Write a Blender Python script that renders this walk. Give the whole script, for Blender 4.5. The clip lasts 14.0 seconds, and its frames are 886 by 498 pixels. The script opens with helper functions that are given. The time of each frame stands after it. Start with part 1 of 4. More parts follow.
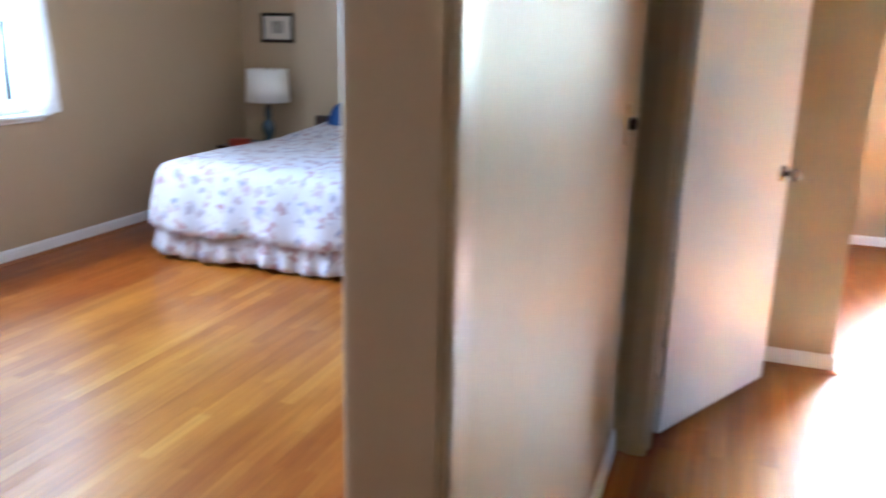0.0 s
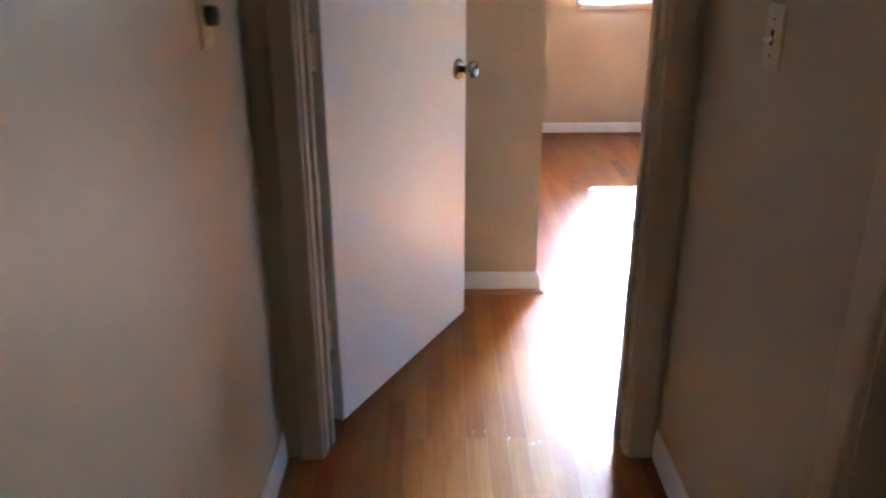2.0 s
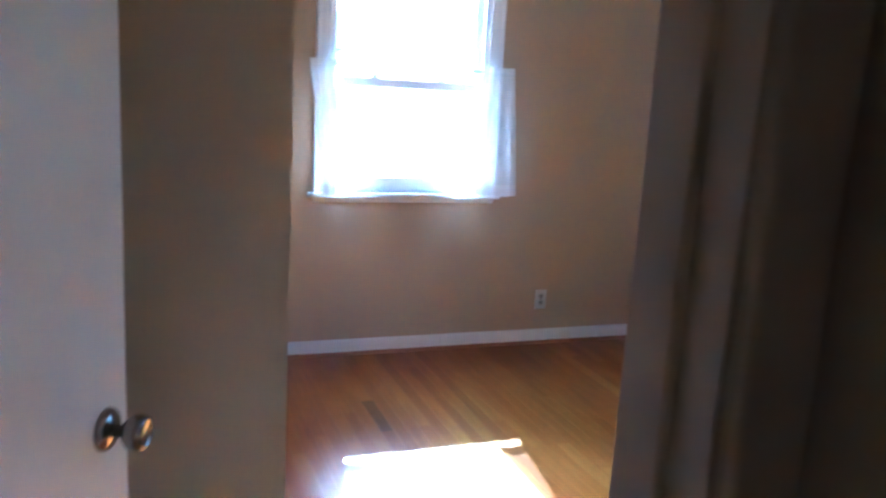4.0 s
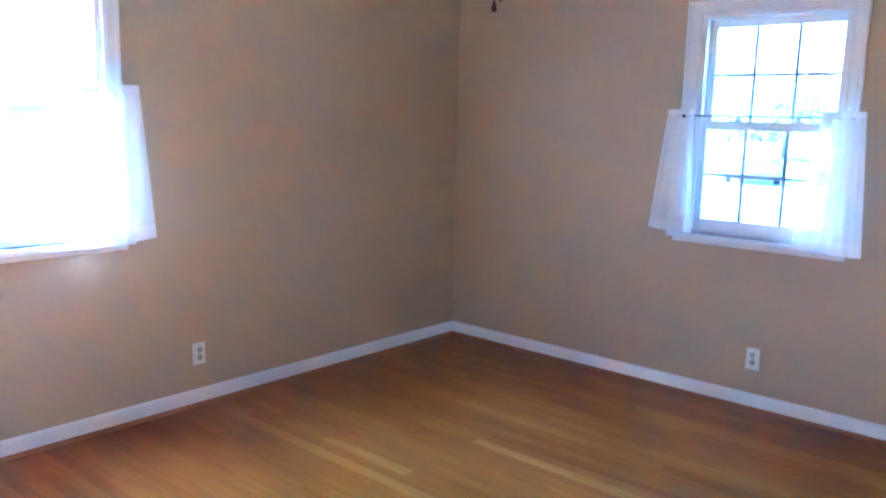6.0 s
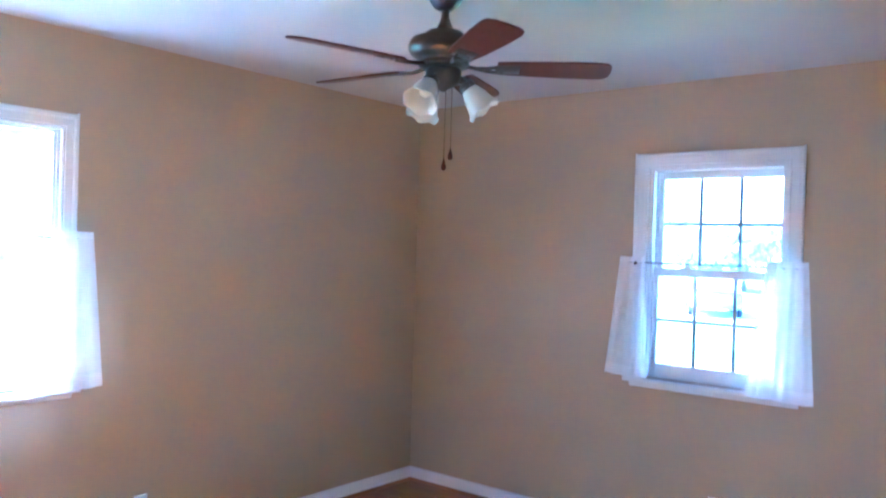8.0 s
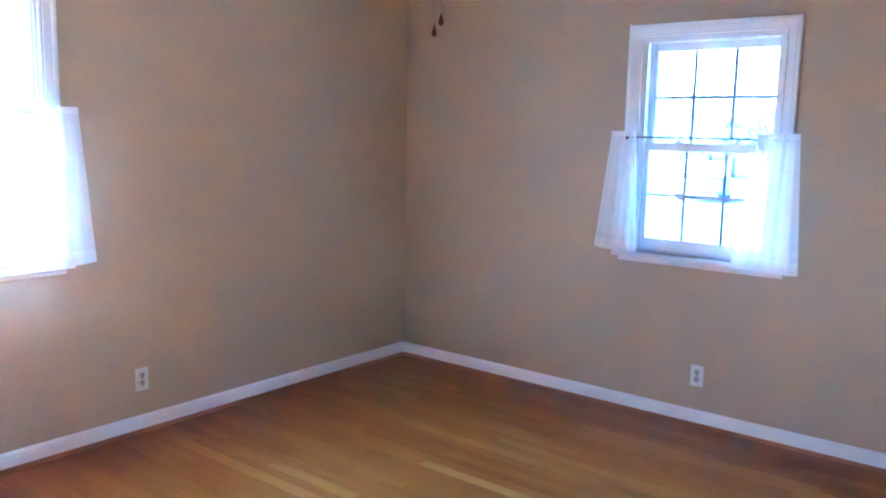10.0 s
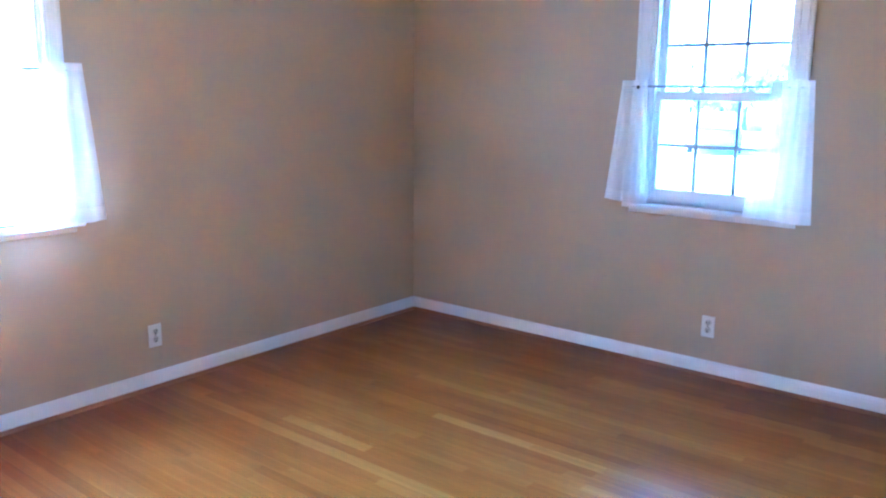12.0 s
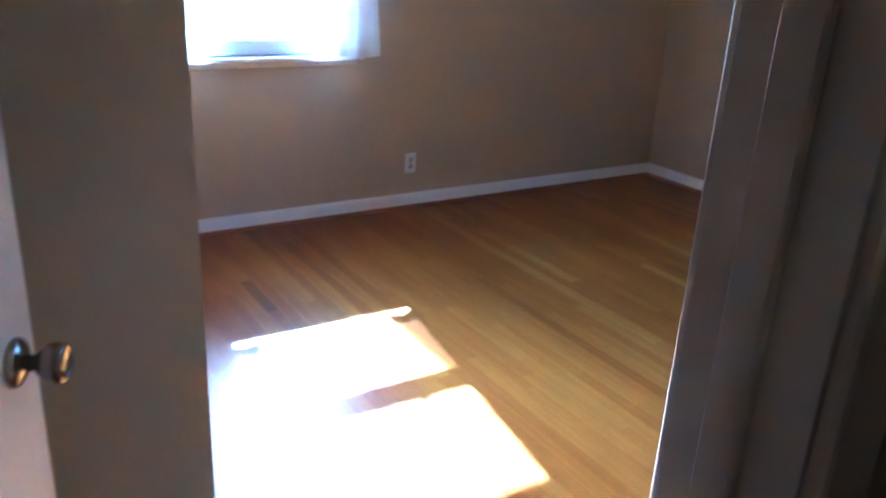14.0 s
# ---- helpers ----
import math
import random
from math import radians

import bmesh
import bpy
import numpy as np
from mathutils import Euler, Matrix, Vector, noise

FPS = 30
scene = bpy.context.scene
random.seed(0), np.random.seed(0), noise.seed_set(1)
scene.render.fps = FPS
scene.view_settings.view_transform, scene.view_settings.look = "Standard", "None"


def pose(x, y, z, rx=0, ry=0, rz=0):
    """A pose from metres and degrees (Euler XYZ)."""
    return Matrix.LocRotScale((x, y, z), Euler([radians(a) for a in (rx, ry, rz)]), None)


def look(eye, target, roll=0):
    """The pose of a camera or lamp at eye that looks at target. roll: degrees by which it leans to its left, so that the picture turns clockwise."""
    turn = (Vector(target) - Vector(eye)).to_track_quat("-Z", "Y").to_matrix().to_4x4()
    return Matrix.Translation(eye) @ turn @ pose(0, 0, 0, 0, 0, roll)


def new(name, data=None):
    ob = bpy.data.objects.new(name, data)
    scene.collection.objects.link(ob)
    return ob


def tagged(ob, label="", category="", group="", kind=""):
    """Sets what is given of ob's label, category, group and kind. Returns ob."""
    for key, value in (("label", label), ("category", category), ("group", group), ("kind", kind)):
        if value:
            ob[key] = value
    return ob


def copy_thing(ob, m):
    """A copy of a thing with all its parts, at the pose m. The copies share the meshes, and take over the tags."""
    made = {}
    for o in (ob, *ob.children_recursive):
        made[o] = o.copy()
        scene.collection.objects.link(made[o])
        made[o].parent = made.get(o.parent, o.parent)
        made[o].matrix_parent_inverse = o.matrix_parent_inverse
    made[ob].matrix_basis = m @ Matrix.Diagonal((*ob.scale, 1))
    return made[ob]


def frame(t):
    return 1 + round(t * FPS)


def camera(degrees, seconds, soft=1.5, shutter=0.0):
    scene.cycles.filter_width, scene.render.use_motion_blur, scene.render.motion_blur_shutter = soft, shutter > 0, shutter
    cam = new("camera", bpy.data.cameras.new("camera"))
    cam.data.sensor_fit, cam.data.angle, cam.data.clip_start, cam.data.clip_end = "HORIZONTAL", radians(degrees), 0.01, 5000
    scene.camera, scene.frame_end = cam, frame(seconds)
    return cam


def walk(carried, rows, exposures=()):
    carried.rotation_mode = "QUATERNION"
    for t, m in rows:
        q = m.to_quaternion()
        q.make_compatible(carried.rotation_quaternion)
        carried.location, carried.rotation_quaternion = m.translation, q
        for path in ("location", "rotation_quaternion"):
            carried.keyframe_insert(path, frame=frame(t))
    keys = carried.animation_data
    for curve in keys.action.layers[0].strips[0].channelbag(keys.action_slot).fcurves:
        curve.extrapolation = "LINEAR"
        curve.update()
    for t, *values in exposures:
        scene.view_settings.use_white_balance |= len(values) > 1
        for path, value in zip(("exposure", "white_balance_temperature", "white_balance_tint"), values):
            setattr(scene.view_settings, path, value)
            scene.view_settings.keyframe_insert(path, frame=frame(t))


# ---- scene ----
cam = camera(58.0, 14.0, 2.0, 0.5)
PATH = [
    (0, (-4.362, -6.205, 1.409), (-5.010, -4.386, 0.887), 1.3),
    (0.3, (-4.344, -6.158, 1.393), (-4.755, -4.264, 0.897), 1.3),
    (0.5, (-4.313, -6.109, 1.386), (-4.588, -4.197, 0.867), 1.3),
    (1, (-4.264, -5.936, 1.361), (-4.404, -4.050, 0.713), -0.2),
    (1.5, (-4.210, -5.701, 1.348), (-4.376, -3.866, 0.570), -0.7),
    (2, (-4.219, -5.390, 1.320), (-4.210, -3.534, 0.575), -0.2),
    (2.5, (-4.206, -5.065, 1.314), (-4.057, -3.209, 0.583), -0.6),
    (2.7, (-4.185, -4.920, 1.328), (-3.958, -3.052, 0.650), -0.3),
    (5, (-4.069, -3.585, 1.453), (-2.877, -2.007, 1.155), 0.9),
    (5.5, (-4.054, -3.489, 1.44), (-2.623, -2.144, 1.059), -0.3),
    (6, (-4.044, -3.43, 1.458), (-2.557, -2.133, 1.13), 1.4),
    (6.5, (-4.004, -3.479, 1.504), (-2.475, -2.198, 1.361), 1.9),
    (7, (-4.002, -3.483, 1.547), (-2.447, -2.226, 1.575), 2.3),
    (7.5, (-4.007, -3.474, 1.571), (-2.455, -2.216, 1.659), 1.9),
    (8, (-4.001, -3.475, 1.543), (-2.449, -2.214, 1.537), 1.8),
    (8.5, (-4.002, -3.48, 1.515), (-2.455, -2.216, 1.418), 1.7),
    (9, (-3.999, -3.49, 1.493), (-2.452, -2.237, 1.303), 1.8),
    (9.2, (-4.01, -3.489, 1.477), (-2.462, -2.24, 1.264), 1.7),
    (11.5, (-4.008, -3.444, 1.472), (-2.449, -2.244, 1.115), 0.8),
    (12, (-4.002, -3.462, 1.458), (-2.471, -2.235, 1.070), 0.6),
    (12.5, (-4.012, -3.456, 1.419), (-2.543, -2.202, 0.901), 1.2),
    (12.9, (-4.074, -3.600, 1.391), (-2.778, -2.189, 0.820), 1.1),
    (13.0, (-4.082, -3.625, 1.396), (-2.814, -2.195, 0.806), 0.9),
    (13.4, (-4.123, -3.717, 1.412), (-2.942, -2.218, 0.813), 2.0),
    (14, (-4.194, -3.852, 1.424), (-3.173, -2.284, 0.720), 3.1),
]
EXPOSURES = [(0.0, 6.6, 4550, 6), (1.0, 6.25, 4600, 8), (1.5, 6.2, 4550, 8), (2.0, 5.95, 4300, 7), (2.7, 4.95, 3900, 6), (5.0, 4.95, 3500, 5), (5.6, 5.9, 3450, 5), (7.5, 5.95, 3400, 6), (9.0, 6.0, 3400, 6), (12.5, 6.1, 3300, 5), (13.0, 5.7, 3300, 4), (13.5, 5.45, 3350, 4), (14.0, 4.85, 3450, 4)]
walk(cam, [(t, look(eye, target, roll)) for t, eye, target, roll in PATH], EXPOSURES)

# ---------------------------------------------------------------- light
world = bpy.data.worlds.new("sky")
scene.world = world
world.use_nodes = True
SUN_WAY = Vector((-0.17, -1.0, -0.77)).normalized()
_n = world.node_tree.nodes
_sky = _n.new("ShaderNodeTexSky")
_sky.sky_type, _sky.sun_disc = "NISHITA", False
_sky.sun_elevation = math.asin(-SUN_WAY.z)
_sky.sun_rotation = math.atan2(-SUN_WAY.x, -SUN_WAY.y)
_sky.air_density, _sky.dust_density, _sky.ozone_density = 0.8, 5.0, 0.3
_n["Background"].inputs["Strength"].default_value = 0.15
world.node_tree.links.new(_sky.outputs[0], _n["Background"].inputs["Color"])
_sun = bpy.data.lights.new("sun", "SUN")
_sun.energy, _sun.angle, _sun.color = 3.2, radians(0.5), (1.0, 0.94, 0.84)
sun = new("sun", _sun)
sun.matrix_world = look((0, 0, 20), Vector((0, 0, 20)) + SUN_WAY)

# sky lamps in the furnished bedroom's west window and in an added, unseen one
for wy, power in ((-2.85, 1.25), (-5.30, 1.15)):
    _a = bpy.data.lights.new("window_sky", "AREA")
    _a.shape, _a.size, _a.size_y, _a.energy, _a.color = "RECTANGLE", 0.80, 1.08, power, (1.0, 0.97, 0.93)
    new("window_sky", _a).matrix_world = look((-8.545, wy, 1.44), (-7.0, wy, 1.44))


# ---------------------------------------------------------------- materials
def base_mat(name, rough=0.5, metal=0.0, spec=0.5):
    m = bpy.data.materials.new(name)
    m.use_nodes = True
    b = m.node_tree.nodes["Principled BSDF"]
    b.inputs["Roughness"].default_value = rough
    b.inputs["Metallic"].default_value = metal
    b.inputs["Specular IOR Level"].default_value = spec
    return m, m.node_tree.nodes, m.node_tree.links, b


def world_coord(nodes, links, scale):
    g = nodes.new("ShaderNodeNewGeometry")
    mp = nodes.new("ShaderNodeMapping")
    mp.inputs["Scale"].default_value = scale
    links.new(g.outputs["Position"], mp.inputs["Vector"])
    return mp.outputs["Vector"]


def noise_of(nodes, links, vec, scale, detail=4.0, rough=0.55):
    t = nodes.new("ShaderNodeTexNoise")
    t.inputs["Scale"].default_value = scale
    t.inputs["Detail"].default_value = detail
    t.inputs["Roughness"].default_value = rough
    if vec is not None:
        links.new(vec, t.inputs["Vector"])
    return t.outputs["Fac"]


def mixed(nodes, links, fac, a, b, lo=0.3, hi=0.7):
    r = nodes.new("ShaderNodeValToRGB")
    r.color_ramp.elements[0].position, r.color_ramp.elements[1].position = lo, hi
    r.color_ramp.elements[0].color, r.color_ramp.elements[1].color = (*a, 1), (*b, 1)
    links.new(fac, r.inputs["Fac"])
    return r.outputs["Color"]


def painted(name, colour, rough=0.45, vary=0.05, grain=180.0, bump=0.04, spec=0.5, big=1.3):
    """Painted or plain surface: broad unevenness, fine grain, slight relief."""
    m, n, l, b = base_mat(name, rough, spec=spec)
    v = world_coord(n, l, (1, 1, 1))
    broad = noise_of(n, l, v, big, 5.0, 0.6)
    c0 = [max(0, c * (1 - vary)) for c in colour]
    c1 = [min(1, c * (1 + vary)) for c in colour]
    l.new(mixed(n, l, broad, c0, c1), b.inputs["Base Color"])
    fine = noise_of(n, l, v, grain, 3.0)
    bp = n.new("ShaderNodeBump")
    bp.inputs["Strength"].default_value = bump
    bp.inputs["Distance"].default_value = 0.002
    l.new(fine, bp.inputs["Height"])
    l.new(bp.outputs["Normal"], b.inputs["Normal"])
    rr = n.new("ShaderNodeMapRange")
    rr.inputs["To Min"].default_value, rr.inputs["To Max"].default_value = max(0.02, rough - 0.07), rough + 0.07
    l.new(noise_of(n, l, v, 6.0, 4.0), rr.inputs["Value"])
    l.new(rr.outputs["Result"], b.inputs["Roughness"])
    return m


def metal(name, colour, rough=0.3, vary=0.15):
    m, n, l, b = base_mat(name, rough, 1.0)
    v = world_coord(n, l, (1, 1, 1))
    c0 = [c * (1 - vary) for c in colour]
    l.new(mixed(n, l, noise_of(n, l, v, 35.0), c0, colour), b.inputs["Base Color"])
    return m


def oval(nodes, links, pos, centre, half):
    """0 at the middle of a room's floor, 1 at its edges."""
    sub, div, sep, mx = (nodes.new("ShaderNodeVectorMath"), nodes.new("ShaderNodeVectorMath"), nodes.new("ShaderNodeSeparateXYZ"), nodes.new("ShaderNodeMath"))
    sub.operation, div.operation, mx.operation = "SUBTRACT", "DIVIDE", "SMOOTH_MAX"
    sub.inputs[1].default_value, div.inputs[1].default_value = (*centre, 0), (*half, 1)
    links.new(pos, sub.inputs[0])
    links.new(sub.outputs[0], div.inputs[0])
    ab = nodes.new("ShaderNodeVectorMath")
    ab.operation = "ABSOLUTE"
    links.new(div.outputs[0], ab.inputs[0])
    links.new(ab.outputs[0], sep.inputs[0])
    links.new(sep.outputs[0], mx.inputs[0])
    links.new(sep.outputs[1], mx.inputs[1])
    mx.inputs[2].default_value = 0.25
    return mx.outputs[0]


def oak(name, per_object, tone=(1.0, 1.0, 1.0)):
    """Honey-coloured strip oak under glossy varnish, worn pale mid-room and painted with shade towards the walls; each
    board has its own tone.
    """
    m, n, l, b = base_mat(name, 0.36, spec=0.30)
    if per_object:
        rnd = n.new("ShaderNodeObjectInfo").outputs["Random"]
    else:
        rnd = n.new("ShaderNodeNewGeometry").outputs["Random Per Island"]
    g = n.new("ShaderNodeNewGeometry")
    off = n.new("ShaderNodeVectorMath")
    off.operation = "MULTIPLY_ADD"
    comb = n.new("ShaderNodeCombineXYZ")
    for i in range(3):
        l.new(rnd, comb.inputs[i])
    l.new(comb.outputs[0], off.inputs[0])
    off.inputs[1].default_value = (7.0, 13.0, 3.0)
    l.new(g.outputs["Position"], off.inputs[2])
    grain_map = n.new("ShaderNodeMapping")
    grain_map.inputs["Scale"].default_value = (48.0, 2.0, 1.0)
    l.new(off.outputs[0], grain_map.inputs["Vector"])
    grain = noise_of(n, l, grain_map.outputs[0], 1.0, 7.0, 0.65)
    cath = n.new("ShaderNodeMapping")
    cath.inputs["Scale"].default_value = (16.0, 0.9, 1.0)
    l.new(off.outputs[0], cath.inputs["Vector"])
    wave = n.new("ShaderNodeTexWave")
    wave.inputs["Scale"].default_value = 2.2
    wave.inputs["Distortion"].default_value = 7.0
    wave.inputs["Detail"].default_value = 3.0
    l.new(cath.outputs[0], wave.inputs["Vector"])
    ramp = n.new("ShaderNodeValToRGB")
    els = ramp.color_ramp.elements
    els[0].position, els[0].color = 0.0, (0.410, 0.150, 0.012, 1)
    els[1].position, els[1].color = 1.0, (0.615, 0.305, 0.044, 1)
    for p, c in ((0.10, (0.445, 0.172, 0.014, 1)), (0.45, (0.495, 0.204, 0.018, 1)), (0.80, (0.538, 0.240, 0.027, 1)), (0.92, (0.575, 0.270, 0.035, 1))):
        e = els.new(p)
        e.color = c
    l.new(rnd, ramp.inputs["Fac"])
    dark = n.new("ShaderNodeMix")
    dark.data_type, dark.blend_type = "RGBA", "MULTIPLY"
    dark.inputs["Factor"].default_value = 1.0
    for e in els:
        e.color = (*[min(0.9, c * k) for c, k in zip(e.color[:3], tone)], 1)
    l.new(ramp.outputs["Color"], dark.inputs["A"])
    l.new(mixed(n, l, grain, (0.84, 0.80, 0.75), (1.06, 1.06, 1.06), 0.32, 0.62), dark.inputs["B"])
    dark2 = n.new("ShaderNodeMix")
    dark2.data_type, dark2.blend_type = "RGBA", "MULTIPLY"
    dark2.inputs["Factor"].default_value = 0.55
    l.new(dark.outputs["Result"], dark2.inputs["A"])
    l.new(mixed(n, l, wave.outputs["Fac"], (0.80, 0.74, 0.68), (1.0, 1.0, 1.0), 0.05, 0.5), dark2.inputs["B"])
    wear = noise_of(n, l, world_coord(n, l, (2.0, 0.45, 1)), 1.2, 5.0, 0.6)
    dark3 = n.new("ShaderNodeMix")
    dark3.data_type, dark3.blend_type = "RGBA", "MULTIPLY"
    dark3.inputs["Factor"].default_value = 0.85
    l.new(dark2.outputs["Result"], dark3.inputs["A"])
    l.new(mixed(n, l, wear, (0.74, 0.62, 0.50), (1.14, 1.16, 1.22), 0.34, 0.66), dark3.inputs["B"])
    # bedrooms' and hall's middle worn pale; shade towards the walls painted in dark red
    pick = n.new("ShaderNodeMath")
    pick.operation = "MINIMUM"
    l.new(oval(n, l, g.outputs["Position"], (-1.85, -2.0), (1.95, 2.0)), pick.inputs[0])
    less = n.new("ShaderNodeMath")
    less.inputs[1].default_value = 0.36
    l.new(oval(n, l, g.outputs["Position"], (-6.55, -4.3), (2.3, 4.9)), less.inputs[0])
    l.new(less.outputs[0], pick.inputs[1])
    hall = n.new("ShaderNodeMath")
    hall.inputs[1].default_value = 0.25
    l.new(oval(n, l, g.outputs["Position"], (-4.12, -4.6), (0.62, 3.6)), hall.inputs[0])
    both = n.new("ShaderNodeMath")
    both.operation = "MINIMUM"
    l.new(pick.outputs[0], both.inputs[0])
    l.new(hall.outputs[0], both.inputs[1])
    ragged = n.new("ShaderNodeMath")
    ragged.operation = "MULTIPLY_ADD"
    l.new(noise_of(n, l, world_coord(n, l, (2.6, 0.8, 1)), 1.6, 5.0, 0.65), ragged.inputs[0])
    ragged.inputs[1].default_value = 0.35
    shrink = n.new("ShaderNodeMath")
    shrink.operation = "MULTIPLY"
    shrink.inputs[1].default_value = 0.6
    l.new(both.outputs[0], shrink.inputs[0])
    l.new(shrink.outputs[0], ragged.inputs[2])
    wear_shade = n.new("ShaderNodeMix")
    wear_shade.data_type, wear_shade.blend_type = "RGBA", "MULTIPLY"
    wear_shade.inputs["Factor"].default_value = 1.0
    l.new(dark3.outputs["Result"], wear_shade.inputs["A"])
    l.new(mixed(n, l, ragged.outputs[0], (0.97, 1.08, 1.20), (0.57, 0.335, 0.115), 0.45, 0.73), wear_shade.inputs["B"])
    l.new(wear_shade.outputs["Result"], b.inputs["Base Color"])
    rr = n.new("ShaderNodeMapRange")
    rr.inputs["To Min"].default_value, rr.inputs["To Max"].default_value = 0.22, 0.40
    l.new(noise_of(n, l, g.outputs["Position"], 9.0, 6.0, 0.7), rr.inputs["Value"])
    l.new(rr.outputs["Result"], b.inputs["Roughness"])
    bp = n.new("ShaderNodeBump")
    bp.inputs["Strength"].default_value, bp.inputs["Distance"].default_value = 0.10, 0.0015
    l.new(grain, bp.inputs["Height"])
    l.new(bp.outputs["Normal"], b.inputs["Normal"])
    return m


def glass_mat(name, tint):
    m = bpy.data.materials.new(name)
    m.use_nodes = True
    n, l = m.node_tree.nodes, m.node_tree.links
    n.remove(n["Principled BSDF"])
    tr, gl, mx, fr = n.new("ShaderNodeBsdfTransparent"), n.new("ShaderNodeBsdfGlossy"), n.new("ShaderNodeMixShader"), n.new("ShaderNodeFresnel")
    tr.inputs[0].default_value = (*tint, 1)
    gl.inputs["Roughness"].default_value = 0.02
    l.new(fr.outputs[0], mx.inputs[0])
    l.new(tr.outputs[0], mx.inputs[1])
    l.new(gl.outputs[0], mx.inputs[2])
    l.new(mx.outputs[0], n["Material Output"].inputs["Surface"])
    return m


def sheer_mat(name, open_part, weave):
    """Thin white voile: some light straight through, most of it scattered."""
    m = bpy.data.materials.new(name)
    m.use_nodes = True
    n, l = m.node_tree.nodes, m.node_tree.links
    n.remove(n["Principled BSDF"])
    df, tl, tr = n.new("ShaderNodeBsdfDiffuse"), n.new("ShaderNodeBsdfTranslucent"), n.new("ShaderNodeBsdfTransparent")
    m1, m2 = n.new("ShaderNodeMixShader"), n.new("ShaderNodeMixShader")
    v = world_coord(n, l, (1, 1, 1))
    col = mixed(n, l, noise_of(n, l, v, 400.0, 2.0), (0.88, 0.88, 0.89), (0.95, 0.95, 0.95))
    l.new(col, df.inputs["Color"])
    l.new(col, tl.inputs["Color"])
    m1.inputs[0].default_value = 0.28
    l.new(df.outputs[0], m1.inputs[1])
    l.new(tl.outputs[0], m1.inputs[2])
    rr = n.new("ShaderNodeMapRange")
    rr.inputs["To Min"].default_value, rr.inputs["To Max"].default_value = max(0, open_part - weave), open_part + weave
    l.new(noise_of(n, l, v, 25.0, 4.0), rr.inputs["Value"])
    l.new(rr.outputs["Result"], m2.inputs[0])
    l.new(m1.outputs[0], m2.inputs[1])
    l.new(tr.outputs[0], m2.inputs[2])
    l.new(m2.outputs[0], n["Material Output"].inputs["Surface"])
    return m


def floral_mat(name):
    """White bedspread with scattered mauve and grey-blue flowers."""
    m, n, l, b = base_mat(name, 0.9, spec=0.2)
    v = world_coord(n, l, (1, 1, 1))
    vor = n.new("ShaderNodeTexVoronoi")
    vor.inputs["Scale"].default_value = 15.0
    wob = n.new("ShaderNodeTexNoise")
    wob.inputs["Scale"].default_value = 20.0
    l.new(v, wob.inputs["Vector"])
    add = n.new("ShaderNodeVectorMath")
    add.operation = "MULTIPLY_ADD"
    l.new(wob.outputs["Color"], add.inputs[0])
    add.inputs[1].default_value = (0.10, 0.10, 0.10)
    l.new(v, add.inputs[2])
    l.new(add.outputs[0], vor.inputs["Vector"])
    spot = n.new("ShaderNodeValToRGB")
    spot.color_ramp.elements[0].position, spot.color_ramp.elements[1].position = 0.34, 0.50
    l.new(vor.outputs["Distance"], spot.inputs["Fac"])
    tint = n.new("ShaderNodeValToRGB")
    te = tint.color_ramp.elements
    te[0].color, te[1].color = (0.36, 0.22, 0.23, 1), (0.28, 0.28, 0.38, 1)
    e = te.new(0.5)
    e.color = (0.45, 0.36, 0.36, 1)
    sep = n.new("ShaderNodeSeparateColor")
    l.new(vor.outputs["Color"], sep.inputs[0])
    l.new(sep.outputs[0], tint.inputs["Fac"])
    mx = n.new("ShaderNodeMix")
    mx.data_type = "RGBA"
    l.new(spot.outputs["Color"], mx.inputs["Factor"])
    l.new(tint.outputs["Color"], mx.inputs["A"])
    mx.inputs["B"].default_value = (0.56, 0.54, 0.57, 1)
    l.new(mx.outputs["Result"], b.inputs["Base Color"])
    bp = n.new("ShaderNodeBump")
    bp.inputs["Strength"].default_value, bp.inputs["Distance"].default_value = 0.4, 0.01
    l.new(noise_of(n, l, v, 14.0, 4.0), bp.inputs["Height"])
    l.new(bp.outputs["Normal"], b.inputs["Normal"])
    return m


WALL = painted("wall_paint_peach_beige", (0.500, 0.386, 0.248), 0.48, 0.03, 260.0, 0.05, spec=0.35)
CEIL = painted("ceiling_paint_white", (0.56, 0.545, 0.53), 0.85, 0.03, 90.0, 0.12)
TRIM = painted("trim_paint_white", (0.85, 0.85, 0.85), 0.30, 0.03, 60.0, 0.03)
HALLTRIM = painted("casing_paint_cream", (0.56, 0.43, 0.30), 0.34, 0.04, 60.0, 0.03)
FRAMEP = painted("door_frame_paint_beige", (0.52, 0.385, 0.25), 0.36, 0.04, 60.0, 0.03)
DOORP = painted("door_paint_ivory", (0.76, 0.73, 0.66), 0.42, 0.03, 40.0, 0.03)
SHOE = painted("shoe_moulding_stained_oak", (0.30, 0.13, 0.05), 0.35, 0.15, 60.0, 0.05)
PLATE = painted("plastic_white", (0.80, 0.79, 0.76), 0.35, 0.02, 30.0, 0.01)
SOCKET = painted("plastic_ivory", (0.66, 0.64, 0.58), 0.35, 0.02, 30.0, 0.01)
SWITCHP = painted("plastic_tan", (0.60, 0.50, 0.36), 0.40, 0.03, 30.0, 0.01)
SLOT = painted("dark_slot", (0.03, 0.028, 0.025), 0.6, 0.1)
NICKEL = metal("aged_nickel", (0.36, 0.32, 0.27), 0.24)
DARKKNOB = metal("dark_bronze_knob", (0.10, 0.08, 0.06), 0.4)
BRONZE = metal("pewter_bronze", (0.15, 0.135, 0.13), 0.38)
